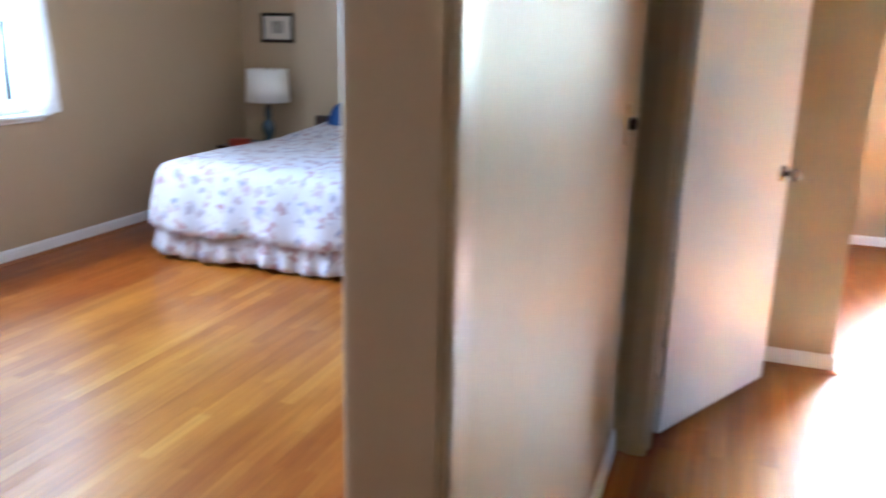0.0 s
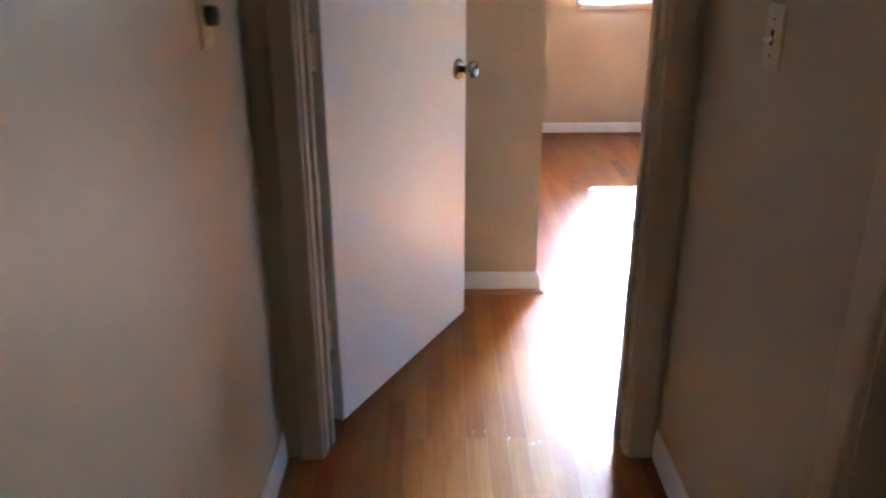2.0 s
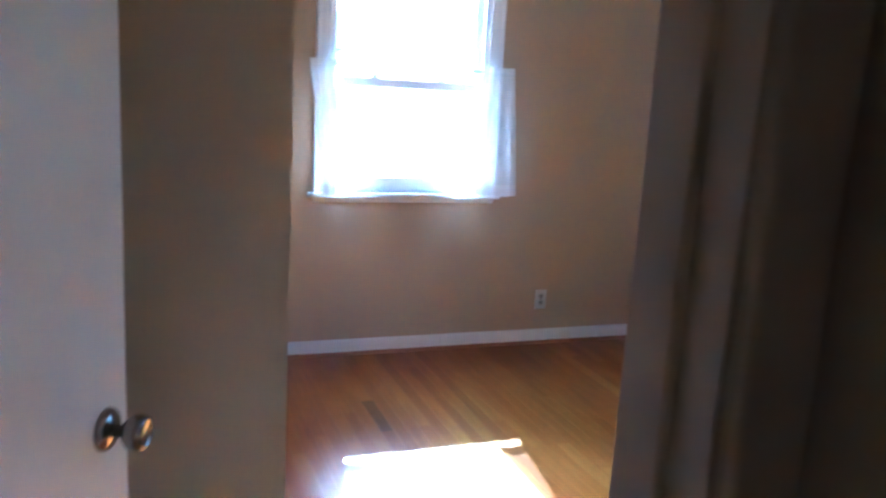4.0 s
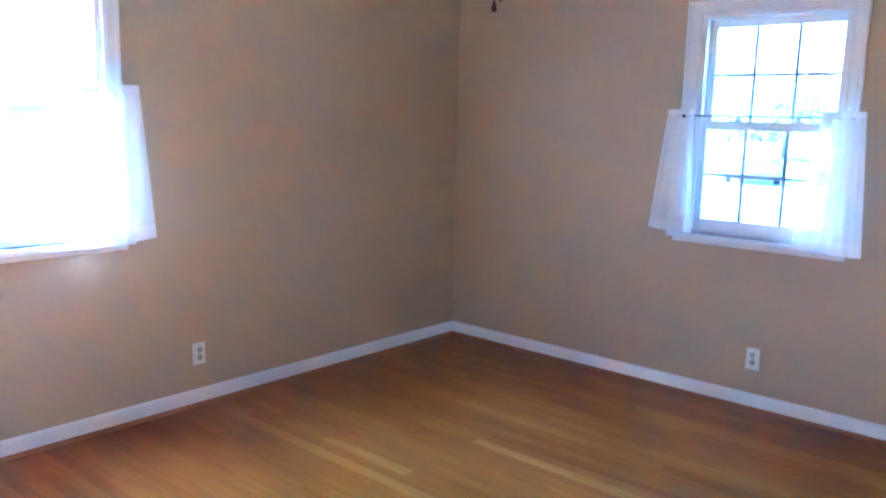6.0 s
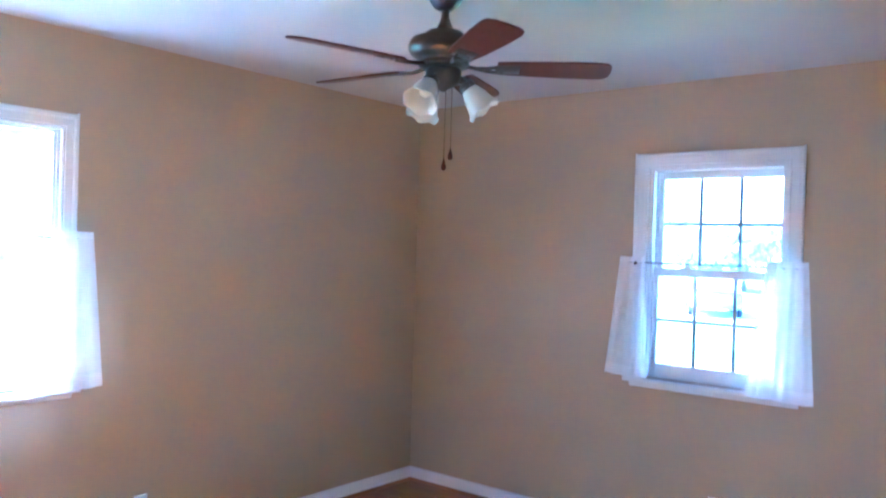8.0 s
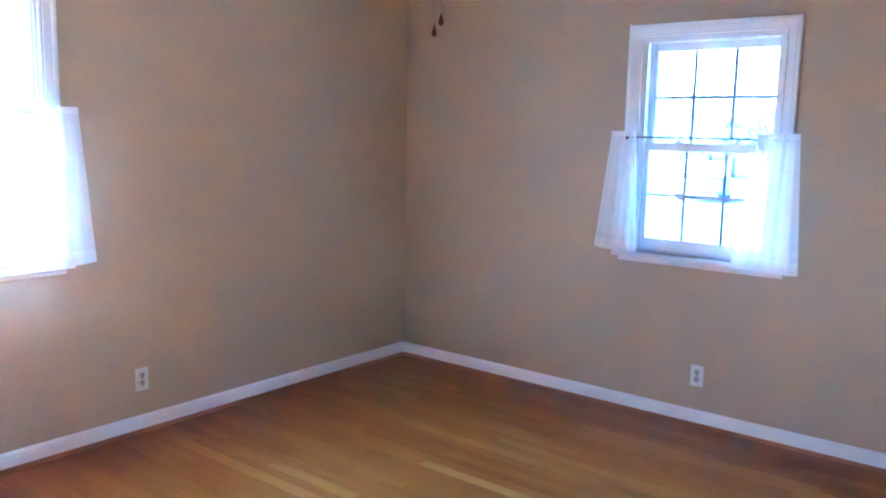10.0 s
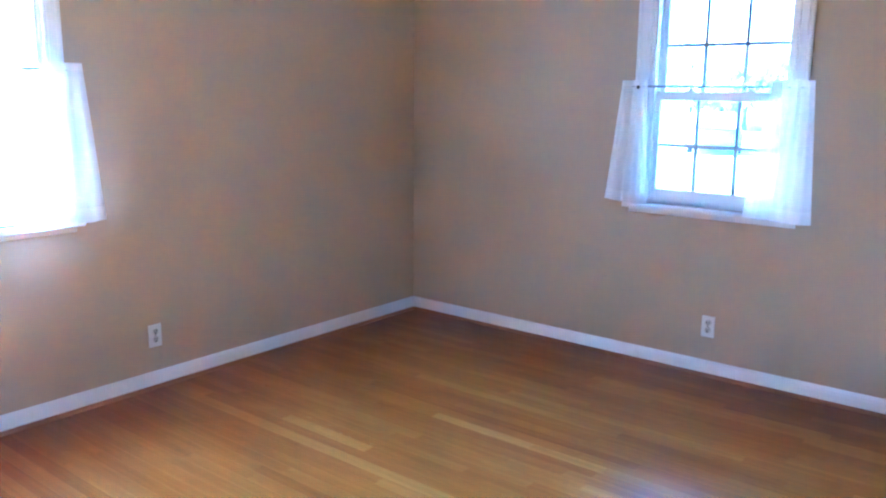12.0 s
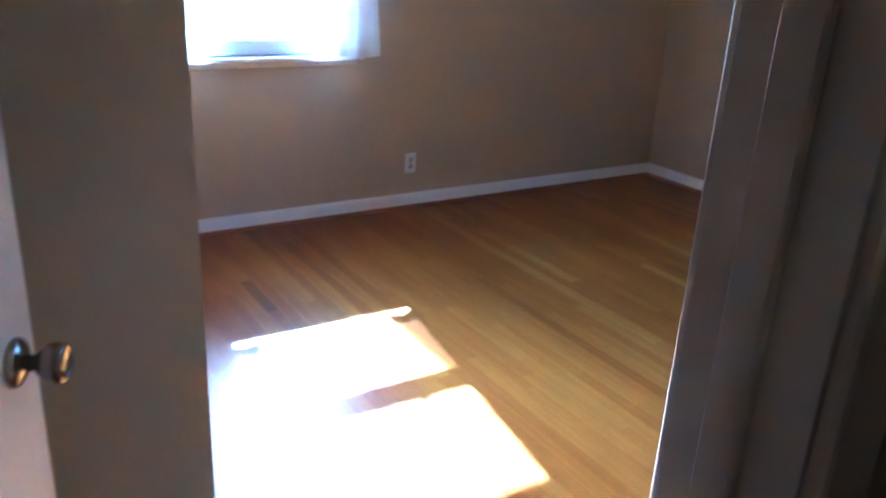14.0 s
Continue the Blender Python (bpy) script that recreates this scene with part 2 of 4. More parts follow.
MAHOG = painted("mahogany_blade", (0.085, 0.020, 0.013), 0.42, 0.25, 120.0, 0.03, spec=0.3, big=9.0)
FROST = painted("frosted_glass_shade", (0.70, 0.72, 0.72), 0.28, 0.03, 30.0, 0.02)
RODM = metal("grey_rod", (0.40, 0.40, 0.42), 0.35)
VENTM = painted("vent_enamel_white", (0.80, 0.79, 0.77), 0.4, 0.03)
VENTSHADE = painted("vent_shade_black", (0.025, 0.025, 0.025), 0.8, 0.1)
GLASS = glass_mat("window_glass", (0.93, 0.96, 0.97))
TINTED = glass_mat("window_glass_tinted", (0.96, 0.97, 0.97))
SHEER = sheer_mat("sheer_voile", 0.14, 0.04)
HEM = sheer_mat("voile_hem", 0.06, 0.03)
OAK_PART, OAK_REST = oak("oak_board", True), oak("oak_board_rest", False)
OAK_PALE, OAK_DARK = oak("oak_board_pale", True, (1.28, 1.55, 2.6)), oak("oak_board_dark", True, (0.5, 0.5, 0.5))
OAK_SCUFF = painted("oak_scuff_bare", (0.50, 0.29, 0.10), 0.6, 0.15)
SUBFLOOR = painted("subfloor_dark", (0.05, 0.025, 0.012), 0.8, 0.2)
FLORAL = floral_mat("floral_bedspread")
SHEET = painted("bed_ruffle_white", (0.76, 0.74, 0.74), 0.9, 0.05, 40.0, 0.2)
NAVY = painted("pillow_navy", (0.02, 0.06, 0.20), 0.9, 0.1, 300.0, 0.2)
LAMPBASE = painted("lamp_ceramic_teal", (0.05, 0.085, 0.11), 0.25, 0.2, 40.0, 0.05)
LAMPSHADE = painted("lampshade_linen", (0.84, 0.81, 0.76), 0.9, 0.03, 300.0, 0.15)
DARKWOOD = painted("dark_walnut", (0.055, 0.028, 0.017), 0.35, 0.25, 80.0, 0.05, big=6.0)
BLACKF = painted("black_frame", (0.02, 0.018, 0.016), 0.35, 0.1)
MAT_BOARD = painted("print_mat_cream", (0.72, 0.68, 0.60), 0.9, 0.03)
PRINT = painted("print_grey", (0.40, 0.38, 0.34), 0.8, 0.5, 60.0, 0.0, big=40.0)
REDCLOTH = painted("red_box", (0.40, 0.06, 0.03), 0.6, 0.2)
SIDING = painted("house_siding_pale", (0.62, 0.60, 0.56), 0.7, 0.06, 30.0, 0.1)
GRASS = painted("lawn", (0.08, 0.12, 0.04), 0.95, 0.35, 60.0, 0.5, big=0.8)
ASPHALT = painted("asphalt", (0.20, 0.20, 0.20), 0.9, 0.15, 40.0, 0.3)
BARK = painted("bark", (0.13, 0.10, 0.08), 0.95, 0.3, 30.0, 0.6, big=12.0)
# far paler than foliage: outdoor glare is put into the leaf colour
LEAF = painted("leaf_glare_pale", (0.52, 0.52, 0.42), 0.7, 0.35, 30.0, 0.1, big=1.0)
CARP = painted("car_paint_teal", (0.16, 0.34, 0.36), 0.25, 0.05)
CARW = painted("car_paint_grey", (0.30, 0.32, 0.34), 0.25, 0.05)
TYRE = painted("tyre", (0.03, 0.03, 0.03), 0.85, 0.1)
CARGLASS = painted("car_glass", (0.03, 0.04, 0.05), 0.08, 0.05)
ROOFM = painted("roof_shingle", (0.11, 0.10, 0.10), 0.9, 0.25, 20.0, 0.4, big=4.0)


# ---------------------------------------------------------------- mesh helpers
def thing(name, m=None, label="", category="", group="", kind=""):
    ob = new(name)
    if m is not None:
        ob.matrix_world = m
    return tagged(ob, label, category, group, kind)


def finish(name, bm, material, smooth=False):
    me = bpy.data.meshes.new(name)
    bmesh.ops.recalc_face_normals(bm, faces=bm.faces)
    bm.to_mesh(me)
    bm.free()
    for mt in (material if isinstance(material, (list, tuple)) else (material,)):
        me.materials.append(mt)
    if smooth:
        me.polygons.foreach_set("use_smooth", [True] * len(me.polygons))
    return me


def part(name, bm, material, parent, label="", smooth=False):
    ob = new(name, finish(name, bm, material, smooth))
    ob.parent = parent
    if label:
        ob["label"] = label
    return ob


def solo(name, bm, material, label, category="", kind="", smooth=False, group=""):
    return tagged(new(name, finish(name, bm, material, smooth)), label, category, group, kind)


def box(bm, x0, x1, y0, y1, z0, z1, bevel=0.0, seg=1):
    vs = [bm.verts.new((x, y, z)) for z in (z0, z1) for y in (y0, y1) for x in (x0, x1)]
    fs = [bm.faces.new([vs[i] for i in q]) for q in ((0, 2, 3, 1), (4, 5, 7, 6), (0, 1, 5, 4), (2, 6, 7, 3), (0, 4, 6, 2), (1, 3, 7, 5))]
    if bevel:
        es = list({e for f in fs for e in f.edges})
        bmesh.ops.bevel(bm, geom=es, offset=bevel, segments=seg, affect="EDGES", profile=0.5)
    return bm


def boxed(*a, **k):
    return box(bmesh.new(), *a, **k)


def lathe(bm, prof, seg=32, m=None, cap=True):
    rings = []
    for r, z in prof:
        rings.append([bm.verts.new((r * math.cos(2 * math.pi * i / seg), r * math.sin(2 * math.pi * i / seg), z)) for i in range(seg)])
    for a, b in zip(rings, rings[1:]):
        for i in range(seg):
            bm.faces.new((a[i], a[(i + 1) % seg], b[(i + 1) % seg], b[i]))
    if cap:
        bm.faces.new(rings[0])
        bm.faces.new(rings[-1])
    if m is not None:
        bmesh.ops.transform(bm, matrix=m, verts=[v for r in rings for v in r])
    return bm


def sweep(bm, a, b, side, out, prof, k0=0.0, k1=0.0, by="s"):
    """Sweeps a closed profile of (s along side, d along out) from a to b; each end is cut on a mitre by k times s or d."""
    a, b, side, out = Vector(a), Vector(b), Vector(side), Vector(out)
    way = (b - a).normalized()
    ends = []
    for p, k, sg in ((a, k0, -1), (b, k1, 1)):
        ends.append([bm.verts.new(p + side * s + out * d + way * (sg * k * (s if by == "s" else d))) for s, d in prof])
    n = len(prof)
    for i in range(n):
        bm.faces.new((ends[0][i], ends[0][(i + 1) % n], ends[1][(i + 1) % n], ends[1][i]))
    bm.faces.new(ends[0])
    bm.faces.new(ends[1])
    return bm


def tube(bm, pts, r, seg=8):
    rings = []
    for i, p in enumerate(pts):
        p = Vector(p)
        w = (Vector(pts[min(i + 1, len(pts) - 1)]) - Vector(pts[max(i - 1, 0)])).normalized()
        q = w.to_track_quat("Z", "Y")
        rr = r[i] if isinstance(r, (list, tuple)) else r
        rings.append([bm.verts.new(p + q @ Vector((rr * math.cos(2 * math.pi * j / seg), rr * math.sin(2 * math.pi * j / seg), 0))) for j in range(seg)])
    for a, b in zip(rings, rings[1:]):
        for j in range(seg):
            bm.faces.new((a[j], a[(j + 1) % seg], b[(j + 1) % seg], b[j]))
    bm.faces.new(rings[0])
    bm.faces.new(rings[-1])
    return bm


H = 2.44  # ceiling height
CASING = [(0.0, 0.0), (0.0, 0.010), (0.003, 0.0135), (0.008, 0.015), (0.056, 0.017), (0.062, 0.0155), (0.066, 0.011), (0.066, 0.0)]
WINCASE = [(0.0, 0.0), (0.0, 0.011), (0.010, 0.014), (0.014, 0.010), (0.020, 0.013), (0.050, 0.016), (0.058, 0.021), (0.070, 0.021), (0.074, 0.017), (0.074, 0.0)]
BASE = [(0.0, 0.0), (0.0, 0.013), (0.052, 0.013), (0.060, 0.011), (0.066, 0.012), (0.074, 0.008), (0.082, 0.004), (0.082, 0.0)]
SHOEP = [(0.0, 0.0), (0.0, 0.016), (0.006, 0.0155), (0.012, 0.011), (0.016, 0.004), (0.017, 0.0)]


def wall(name, p0, p1, thick, openings=(), label="smooth peach-beige painted plaster wall", z1=H, material=None):
    """A wall whose inner face runs from p0 to p1; its thickness lies to the left. Openings: (u0, u1, z0, z1) along it."""
    p0, p1 = Vector((*p0, 0)), Vector((*p1, 0))
    w = (p1 - p0)
    length = w.length
    w.normalize()
    left = Vector((-w.y, w.x, 0))
    bm = bmesh.new()

    def piece(u0, u1, za, zb):
        if u1 - u0 < 1e-4 or zb - za < 1e-4:
            return
        vs = [bm.verts.new(p0 + w * u + left * d + Vector((0, 0, z))) for z in (za, zb) for d in (0, thick) for u in (u0, u1)]
        for q in ((0, 2, 3, 1), (4, 5, 7, 6), (0, 1, 5, 4), (2, 6, 7, 3), (0, 4, 6, 2), (1, 3, 7, 5)):
            bm.faces.new([vs[i] for i in q])

    u = 0.0
    for a, b, za, zb in sorted(openings):
        piece(u, a, 0, z1)
        piece(a, b, 0, za)
        piece(a, b, zb, z1)
        u = b
    piece(u, length, 0, z1)
    return solo(name, bm, material or WALL, label, "wall", "structure")


def baseboard(p0, p1, k0=-1.0, k1=-1.0, shoe=True):
    """White baseboard with a stained shoe along an inner wall face; the room lies to the right of p0 to p1."""
    a, b = Vector((*p0, 0)), Vector((*p1, 0))
    w = (b - a).normalized()
    out = Vector((w.y, -w.x, 0))
    bm = sweep(bmesh.new(), a + Vector((0, 0, 0.002)), b + Vector((0, 0, 0.002)), (0, 0, 1), out, BASE, k0, k1, "d")
    ob = solo("baseboard", bm, TRIM, "white painted wooden baseboard along the wall", "baseboard", "structure")
    if shoe:
        o2 = out * 0.0132
        sh = sweep(bmesh.new(), a + o2 + w * (0.0132 * (-k0)), b + o2 - w * (0.0132 * (-k1)), (0, 0, 1), out, SHOEP, k0, k1, "d")
        part("shoe_moulding", sh, SHOE, ob, "brown stained quarter-round shoe moulding")
    return ob


def door_frame(name, m, width, depth, head=2.04, material=None, sides=(True, True), stop=True):
    """Lined door opening with casings. Local x runs across the opening from its centre, the wall lies from y=0 to y=depth."""
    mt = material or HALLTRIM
    t = thing(name, m, "painted wooden door frame with plain flat casings", "door frame", kind="structure")
    h = width / 2
    j = 0.019
    part("jamb", boxed(-h - j, -h, -0.001, depth + 0.001, 0.003, head, bevel=0.0008), mt, t)
    part("jamb", boxed(h, h + j, -0.001, depth + 0.001, 0.003, head, bevel=0.0008), mt, t)
    part("head_jamb", boxed(-h - j, h + j, -0.001, depth + 0.001, head, head + j), mt, t)
    if stop:
        part("stop", boxed(-h, -h + 0.011, depth * 0.38, depth * 0.38 + 0.034, 0.003, head, bevel=0.002), mt, t)
        part("stop", boxed(h - 0.011, h, depth * 0.38, depth * 0.38 + 0.034, 0.003, head, bevel=0.002), mt, t)
        part("stop", boxed(-h + 0.011, h - 0.011, depth * 0.38, depth * 0.38 + 0.034, head - 0.011, head, bevel=0.002), mt, t)
    for use, y, o in ((sides[0], 0.0, -1), (sides[1], depth, 1)):
        if not use:
            continue
        e = 0.006
        out = (0, o, 0)
        part("casing", sweep(bmesh.new(), (-h - e, y, 0.003), (-h - e, y, head + e), (-1, 0, 0), out, CASING, 0, 1), mt, t)
        part("casing", sweep(bmesh.new(), (h + e, y, 0.003), (h + e, y, head + e), (1, 0, 0), out, CASING, 0, 1), mt, t)
        part("casing", sweep(bmesh.new(), (-h - e, y, head + e), (h + e, y, head + e), (0, 0, 1), out, CASING, 1, 1), mt, t)
    return t


# ---------------------------------------------------------------- the rooms
XB, YA = 0.0, 0.0             # east and north faces of the bedroom
SX, SY = -3.845, -2.549       # corner of the closet
YR, YH = -3.485, -3.600       # bedroom and hall faces of the door wall
HL, HR = -4.640, -3.640       # hall sides
B1X, B1Y = -8.40, -0.14       # far corner of the furnished bedroom
B1E = -4.746                  # its side of the hall wall
ZS, ZH = 0.88, 2.00           # window opening
WA_X, WA_W = -2.797, 0.865    # north window: centre, width of its opening
WB_Y, WB_W = -1.985, 0.722    # east window
WC_Y, WC_W = -2.85, 0.865     # window of the furnished bedroom
D1_X, D1_W = -4.125, 0.796    # door between hall and bedroom
WD_Y = -5.30                  # unseen second window of the furnished bedroom, added for more light
L_Y, L_W = -5.835, 0.80       # doorway to the furnished bedroom
R_Y, R_W = -4.847, 0.76       # doorway to the dark room

wall("wall_north", (SX - 0.10, YA), (XB + 0.16, YA), 0.16, [(WA_X - WA_W / 2 - SX + 0.10, WA_X + WA_W / 2 - SX + 0.10, ZS, ZH)])
wall("wall_east", (XB, YA), (XB, YR - 0.135), 0.16, [(-WB_Y - WB_W / 2, -WB_Y + WB_W / 2, ZS, ZH)])
wall("wall_south", (XB, YR), (HL - 0.105, YR), YR - YH, [(-D1_X - D1_W / 2 - 0.019, -D1_X + D1_W / 2 + 0.019, 0.0, 2.06)])
wall("wall_closet_front", (SX, SY), (SX, YA), 0.10)
wall("wall_closet_side", (HL, SY), (SX - 0.10, SY), 0.10)
wall("wall_entry_west", (HL, YR), (HL, SY + 0.10), 0.105)
wall("wall_hall_west", (HL, -7.6), (HL, YH), 0.106, [(L_Y - L_W / 2 - 0.019 + 7.6, L_Y + L_W / 2 + 0.019 + 7.6, 0.0, 2.06)])
wall("wall_hall_east", (HR, YH), (HR, -7.6), 0.13, [(YH - R_Y - R_W / 2 - 0.019, YH - R_Y + R_W / 2 + 0.019, 0.0, 2.06)])
wall("wall_hall_end", (HR + 0.13, -7.6), (HL - 0.106, -7.6), 0.12)
wall("wall_bedroom_west", (B1X, -7.6), (B1X, B1Y + 0.16), 0.16, [(WD_Y - WC_W / 2 + 7.6, WD_Y + WC_W / 2 + 7.6, ZS, ZH), (WC_Y - WC_W / 2 + 7.6, WC_Y + WC_W / 2 + 7.6, ZS, ZH)])
wall("wall_bedroom_north", (B1X, B1Y), (B1E, B1Y), 0.16)
wall("wall_bedroom_east", (B1E, B1Y + 0.16), (B1E, YR), 0.04)
wall("wall_bedroom_south", (HL - 0.106, -7.6), (B1X - 0.16, -7.6), 0.12)
wall("wall_dark_room_north", (HR + 0.13, -4.05), (-1.6, -4.05), 0.12)
wall("wall_dark_room_east", (-1.6, -3.93), (-1.6, -6.2), 0.12)
wall("wall_dark_room_south", (-1.48, -6.2), (HR + 0.13, -6.2), 0.12)
solo("ceiling", boxed(B1X - 0.16, XB + 0.16, -7.72, B1Y + 0.16, H, H + 0.15), CEIL, "flat white painted plaster ceiling", "ceiling", "structure")
solo("roof", boxed(B1X - 0.5, XB + 0.5, -8.0, B1Y + 0.5, H + 0.35, H + 0.5, bevel=0.01), ROOFM, "grey shingled roof slab above the ceiling", "roof", "structure")

baseboard((SX, YA), (XB, YA))
baseboard((XB, YA), (XB, YR))
baseboard((XB, YR), (D1_X + D1_W / 2 + 0.072, YR), -1, 0)
baseboard((SX, SY), (SX, YA), 1, -1)
baseboard((HL, SY), (SX, SY), -1, 1)
baseboard((HL, YR), (HL, SY), -1, -1)
baseboard((HL, L_Y + L_W / 2 + 0.072), (HL, YH), 0, -1, False)
baseboard((HL, -7.6), (HL, L_Y - L_W / 2 - 0.072), -1, 0, False)
baseboard((HR, YH), (HR, R_Y + R_W / 2 + 0.072), -1, 0, False)
baseboard((HR, R_Y - R_W / 2 - 0.072), (HR, -7.6), 0, -1, False)
baseboard((B1X, -7.6), (B1X, B1Y))
baseboard((B1X, B1Y), (B1E, B1Y))

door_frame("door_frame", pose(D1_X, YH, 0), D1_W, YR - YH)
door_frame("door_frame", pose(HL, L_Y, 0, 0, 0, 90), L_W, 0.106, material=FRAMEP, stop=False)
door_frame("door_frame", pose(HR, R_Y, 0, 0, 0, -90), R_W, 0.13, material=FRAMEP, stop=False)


# ---------------------------------------------------------------- windows
def build_window(name, m, width, grille, label):
    """Double-hung window. Local x across, y outwards from the inner wall face, z up."""
    t = thing(name, m, label, "window", kind="structure")
    h = width / 2
    e = 0.004
    for s in (-1, 1):
        part("casing", sweep(bmesh.new(), (s * (h - e), 0, ZS), (s * (h - e), 0, ZH + e), (s, 0, 0), (0, -1, 0), WINCASE, 0, 1), TRIM, t)
        part("side_jamb", boxed(*sorted((s * h, s * (h - 0.018))), 0.001, 0.155, ZS, ZH), TRIM, t)
        part("inner_stop", boxed(*sorted((s * (h - 0.018), s * (h - 0.032))), 0.006, 0.034, ZS + 0.02, ZH, bevel=0.002), TRIM, t)
        part("parting_bead", boxed(*sorted((s * (h - 0.018), s * (h - 0.028))), 0.072, 0.082, ZS + 0.02, ZH), TRIM, t)
    part("casing", sweep(bmesh.new(), (-h + e, 0, ZH - e), (h - e, 0, ZH - e), (0, 0, 1), (0, -1, 0), WINCASE, 1, 1), TRIM, t)
    part("head_jamb", boxed(-h, h, 0.001, 0.155, ZH - 0.018, ZH), TRIM, t)
    part("stool", boxed(-h - 0.095, h + 0.095, -0.052, 0.06, ZS - 0.024, ZS, bevel=0.005, seg=2), TRIM, t, "white painted window stool")
    part("apron", sweep(bmesh.new(), (-h - 0.07, 0, ZS - 0.052), (h + 0.07, 0, ZS - 0.052), (0, 0, 1), (0, -1, 0),
                        [(0, 0), (0, 0.010), (0.004, 0.013), (0.014, 0.014), (0.019, 0.018), (0.028, 0.018), (0.028, 0)]), TRIM, t)
    part("outer_sill", boxed(-h, h, 0.06, 0.20, ZS - 0.03, ZS - 0.004), TRIM, t)

    def sash(nm, y0, za, zb, bottom, top):
        st = 0.036
        a = h - 0.019
        bm = bmesh.new()
        box(bm, -a, -a + st, y0, y0 + 0.034, za, zb, bevel=0.002)
        box(bm, a - st, a, y0, y0 + 0.034, za, zb, bevel=0.002)
        box(bm, -a + st, a - st, y0 + 0.001, y0 + 0.033, za, za + bottom, bevel=0.002)
        box(bm, -a + st, a - st, y0 + 0.001, y0 + 0.033, zb - top, zb, bevel=0.002)
        s = part(nm, bm, TRIM, t)
        g0, g1, ga, gb = -a + st - 0.004, a - st + 0.004, za + bottom - 0.004, zb - top + 0.004
        p = part("pane", boxed(g0, g1, y0 + 0.015, y0 + 0.019, ga, gb), TINTED if grille else GLASS, s, "clear window pane")
        p.visible_shadow = False
        if grille:
            for i in (1, 2):
                x = g0 + (g1 - g0) * i / 3
                part("muntin", boxed(x - 0.0095, x + 0.0095, y0 + 0.0055, y0 + 0.0145, ga, gb, bevel=0.0015), RODG, s, "slim grey grille bar")
            z = (ga + gb) / 2
            part("muntin", boxed(g0, g1, y0 + 0.0065, y0 + 0.0145, z - 0.0095, z + 0.0095, bevel=0.0015), RODG, s, "slim grey grille bar")
        return s

    low = sash("lower_sash", 0.036, ZS + 0.001, 1.466, 0.078, 0.044)
    sash("upper_sash", 0.084, 1.420, ZH - 0.019, 0.044, 0.042)
    for s in (-1, 1):
        bm = boxed(s * h * 0.42 - 0.026, s * h * 0.42 + 0.026, 0.040, 0.066, 1.466, 1.472, bevel=0.002)
        lathe(bm, [(0.015, 1.472), (0.015, 1.484), (0.009, 1.489)], 14, Matrix.Translation((s * h * 0.42, 0.053, 0)))
        part("sash_lock", bm, TRIM, low, "white cam sash lock")
    return t


RODG = painted("grille_grey", (0.50, 0.52, 0.56), 0.4, 0.05)
MA = pose(WA_X, YA, 0)
MB = pose(XB, WB_Y, 0, 0, 0, -90)
MC = pose(B1X, WC_Y, 0, 0, 0, 90)
build_window("window_1", MA, WA_W, False, "white double-hung window with moulded casing, glaring with daylight")
build_window("window_2", MB, WB_W, True, "white double-hung window with six-light grilles in both sashes")
# not a known window: added out of view so its lamp brightens bedroom and doorway
build_window("window_4_added", pose(B1X, WD_Y, 0, 0, 0, 90), WC_W, False, "white double-hung window bright with daylight")
build_window("window_3", MC, WC_W, False, "white double-hung window bright with daylight")


def curtain(m, t0, t1, b0, b1, ztop, zbot, pleats, seed, label):
    """A café curtain gathered at the rod between t0 and t1 that flares to b0..b1 at the hem."""
    rnd = random.Random(seed)
    nu, nz = 84, 22
    ph = [rnd.uniform(0, 6.28) for _ in range(4)]
    t = thing("curtain", m, label, "curtain")

    def point(i, k):
        f, g = i / nu, k / nz
        u = (t0 + (t1 - t0) * f) * (1 - g) + (b0 + (b1 - b0) * f) * g
        amp = 0.003 + 0.005 * g ** 0.8
        d = amp * math.sin(pleats * 6.283 * f + ph[0] + 0.5 * math.sin(3 * g + ph[1])) + 0.08 * amp * math.sin(pleats * 2.37 * 6.283 * f + ph[2] + 1.2 * g)
        z = ztop + (zbot - ztop) * g + 0.006 * g * math.sin(5 * f + ph[3])
        return u, -0.072 - 0.026 * g + d, z

    for nm, k0, k1, mt, off in (("cloth", 0, nz, SHEER, 0.0), ("hem", nz - 2, nz, HEM, -0.0015), ("heading", 0, 1, HEM, -0.0015)):
        bm = bmesh.new()
        grid = [[bm.verts.new((point(i, k)[0], point(i, k)[1] + off, point(i, k)[2])) for i in range(nu + 1)] for k in range(k0, k1 + 1)]
        for r0, r1 in zip(grid, grid[1:]):
            for i in range(nu):
                bm.faces.new((r0[i], r0[i + 1], r1[i + 1], r1[i]))
        part(nm, bm, mt, t, "" if nm == "cloth" else "doubled white cloth band", True)
    return t


def curtain_rod(m, half, z, knob):
    t = thing("curtain_rod", m, "thin grey metal café curtain rod on brackets", "curtain rod")
    part("rod", tube(bmesh.new(), [(-half, -0.066, z), (half, -0.066, z)], 0.0055, 10), RODM, t)
    for s in (-1, 1):
        part("bracket", tube(bmesh.new(), [(s * (half - 0.03), -0.020, z - 0.004), (s * (half - 0.03), -0.062, z - 0.004), (s * (half - 0.03), -0.070, z + 0.003)], 0.004, 8), RODM, t)
        if knob and s < 0:
            bm = bmesh.new()
            bmesh.ops.create_uvsphere(bm, u_segments=16, v_segments=10, radius=0.011, matrix=Matrix.Translation((s * (half - 0.055), -0.072, z - 0.004)))
            part("finial", bm, DARKKNOB, t, "small dark ball finial", True)
    return t


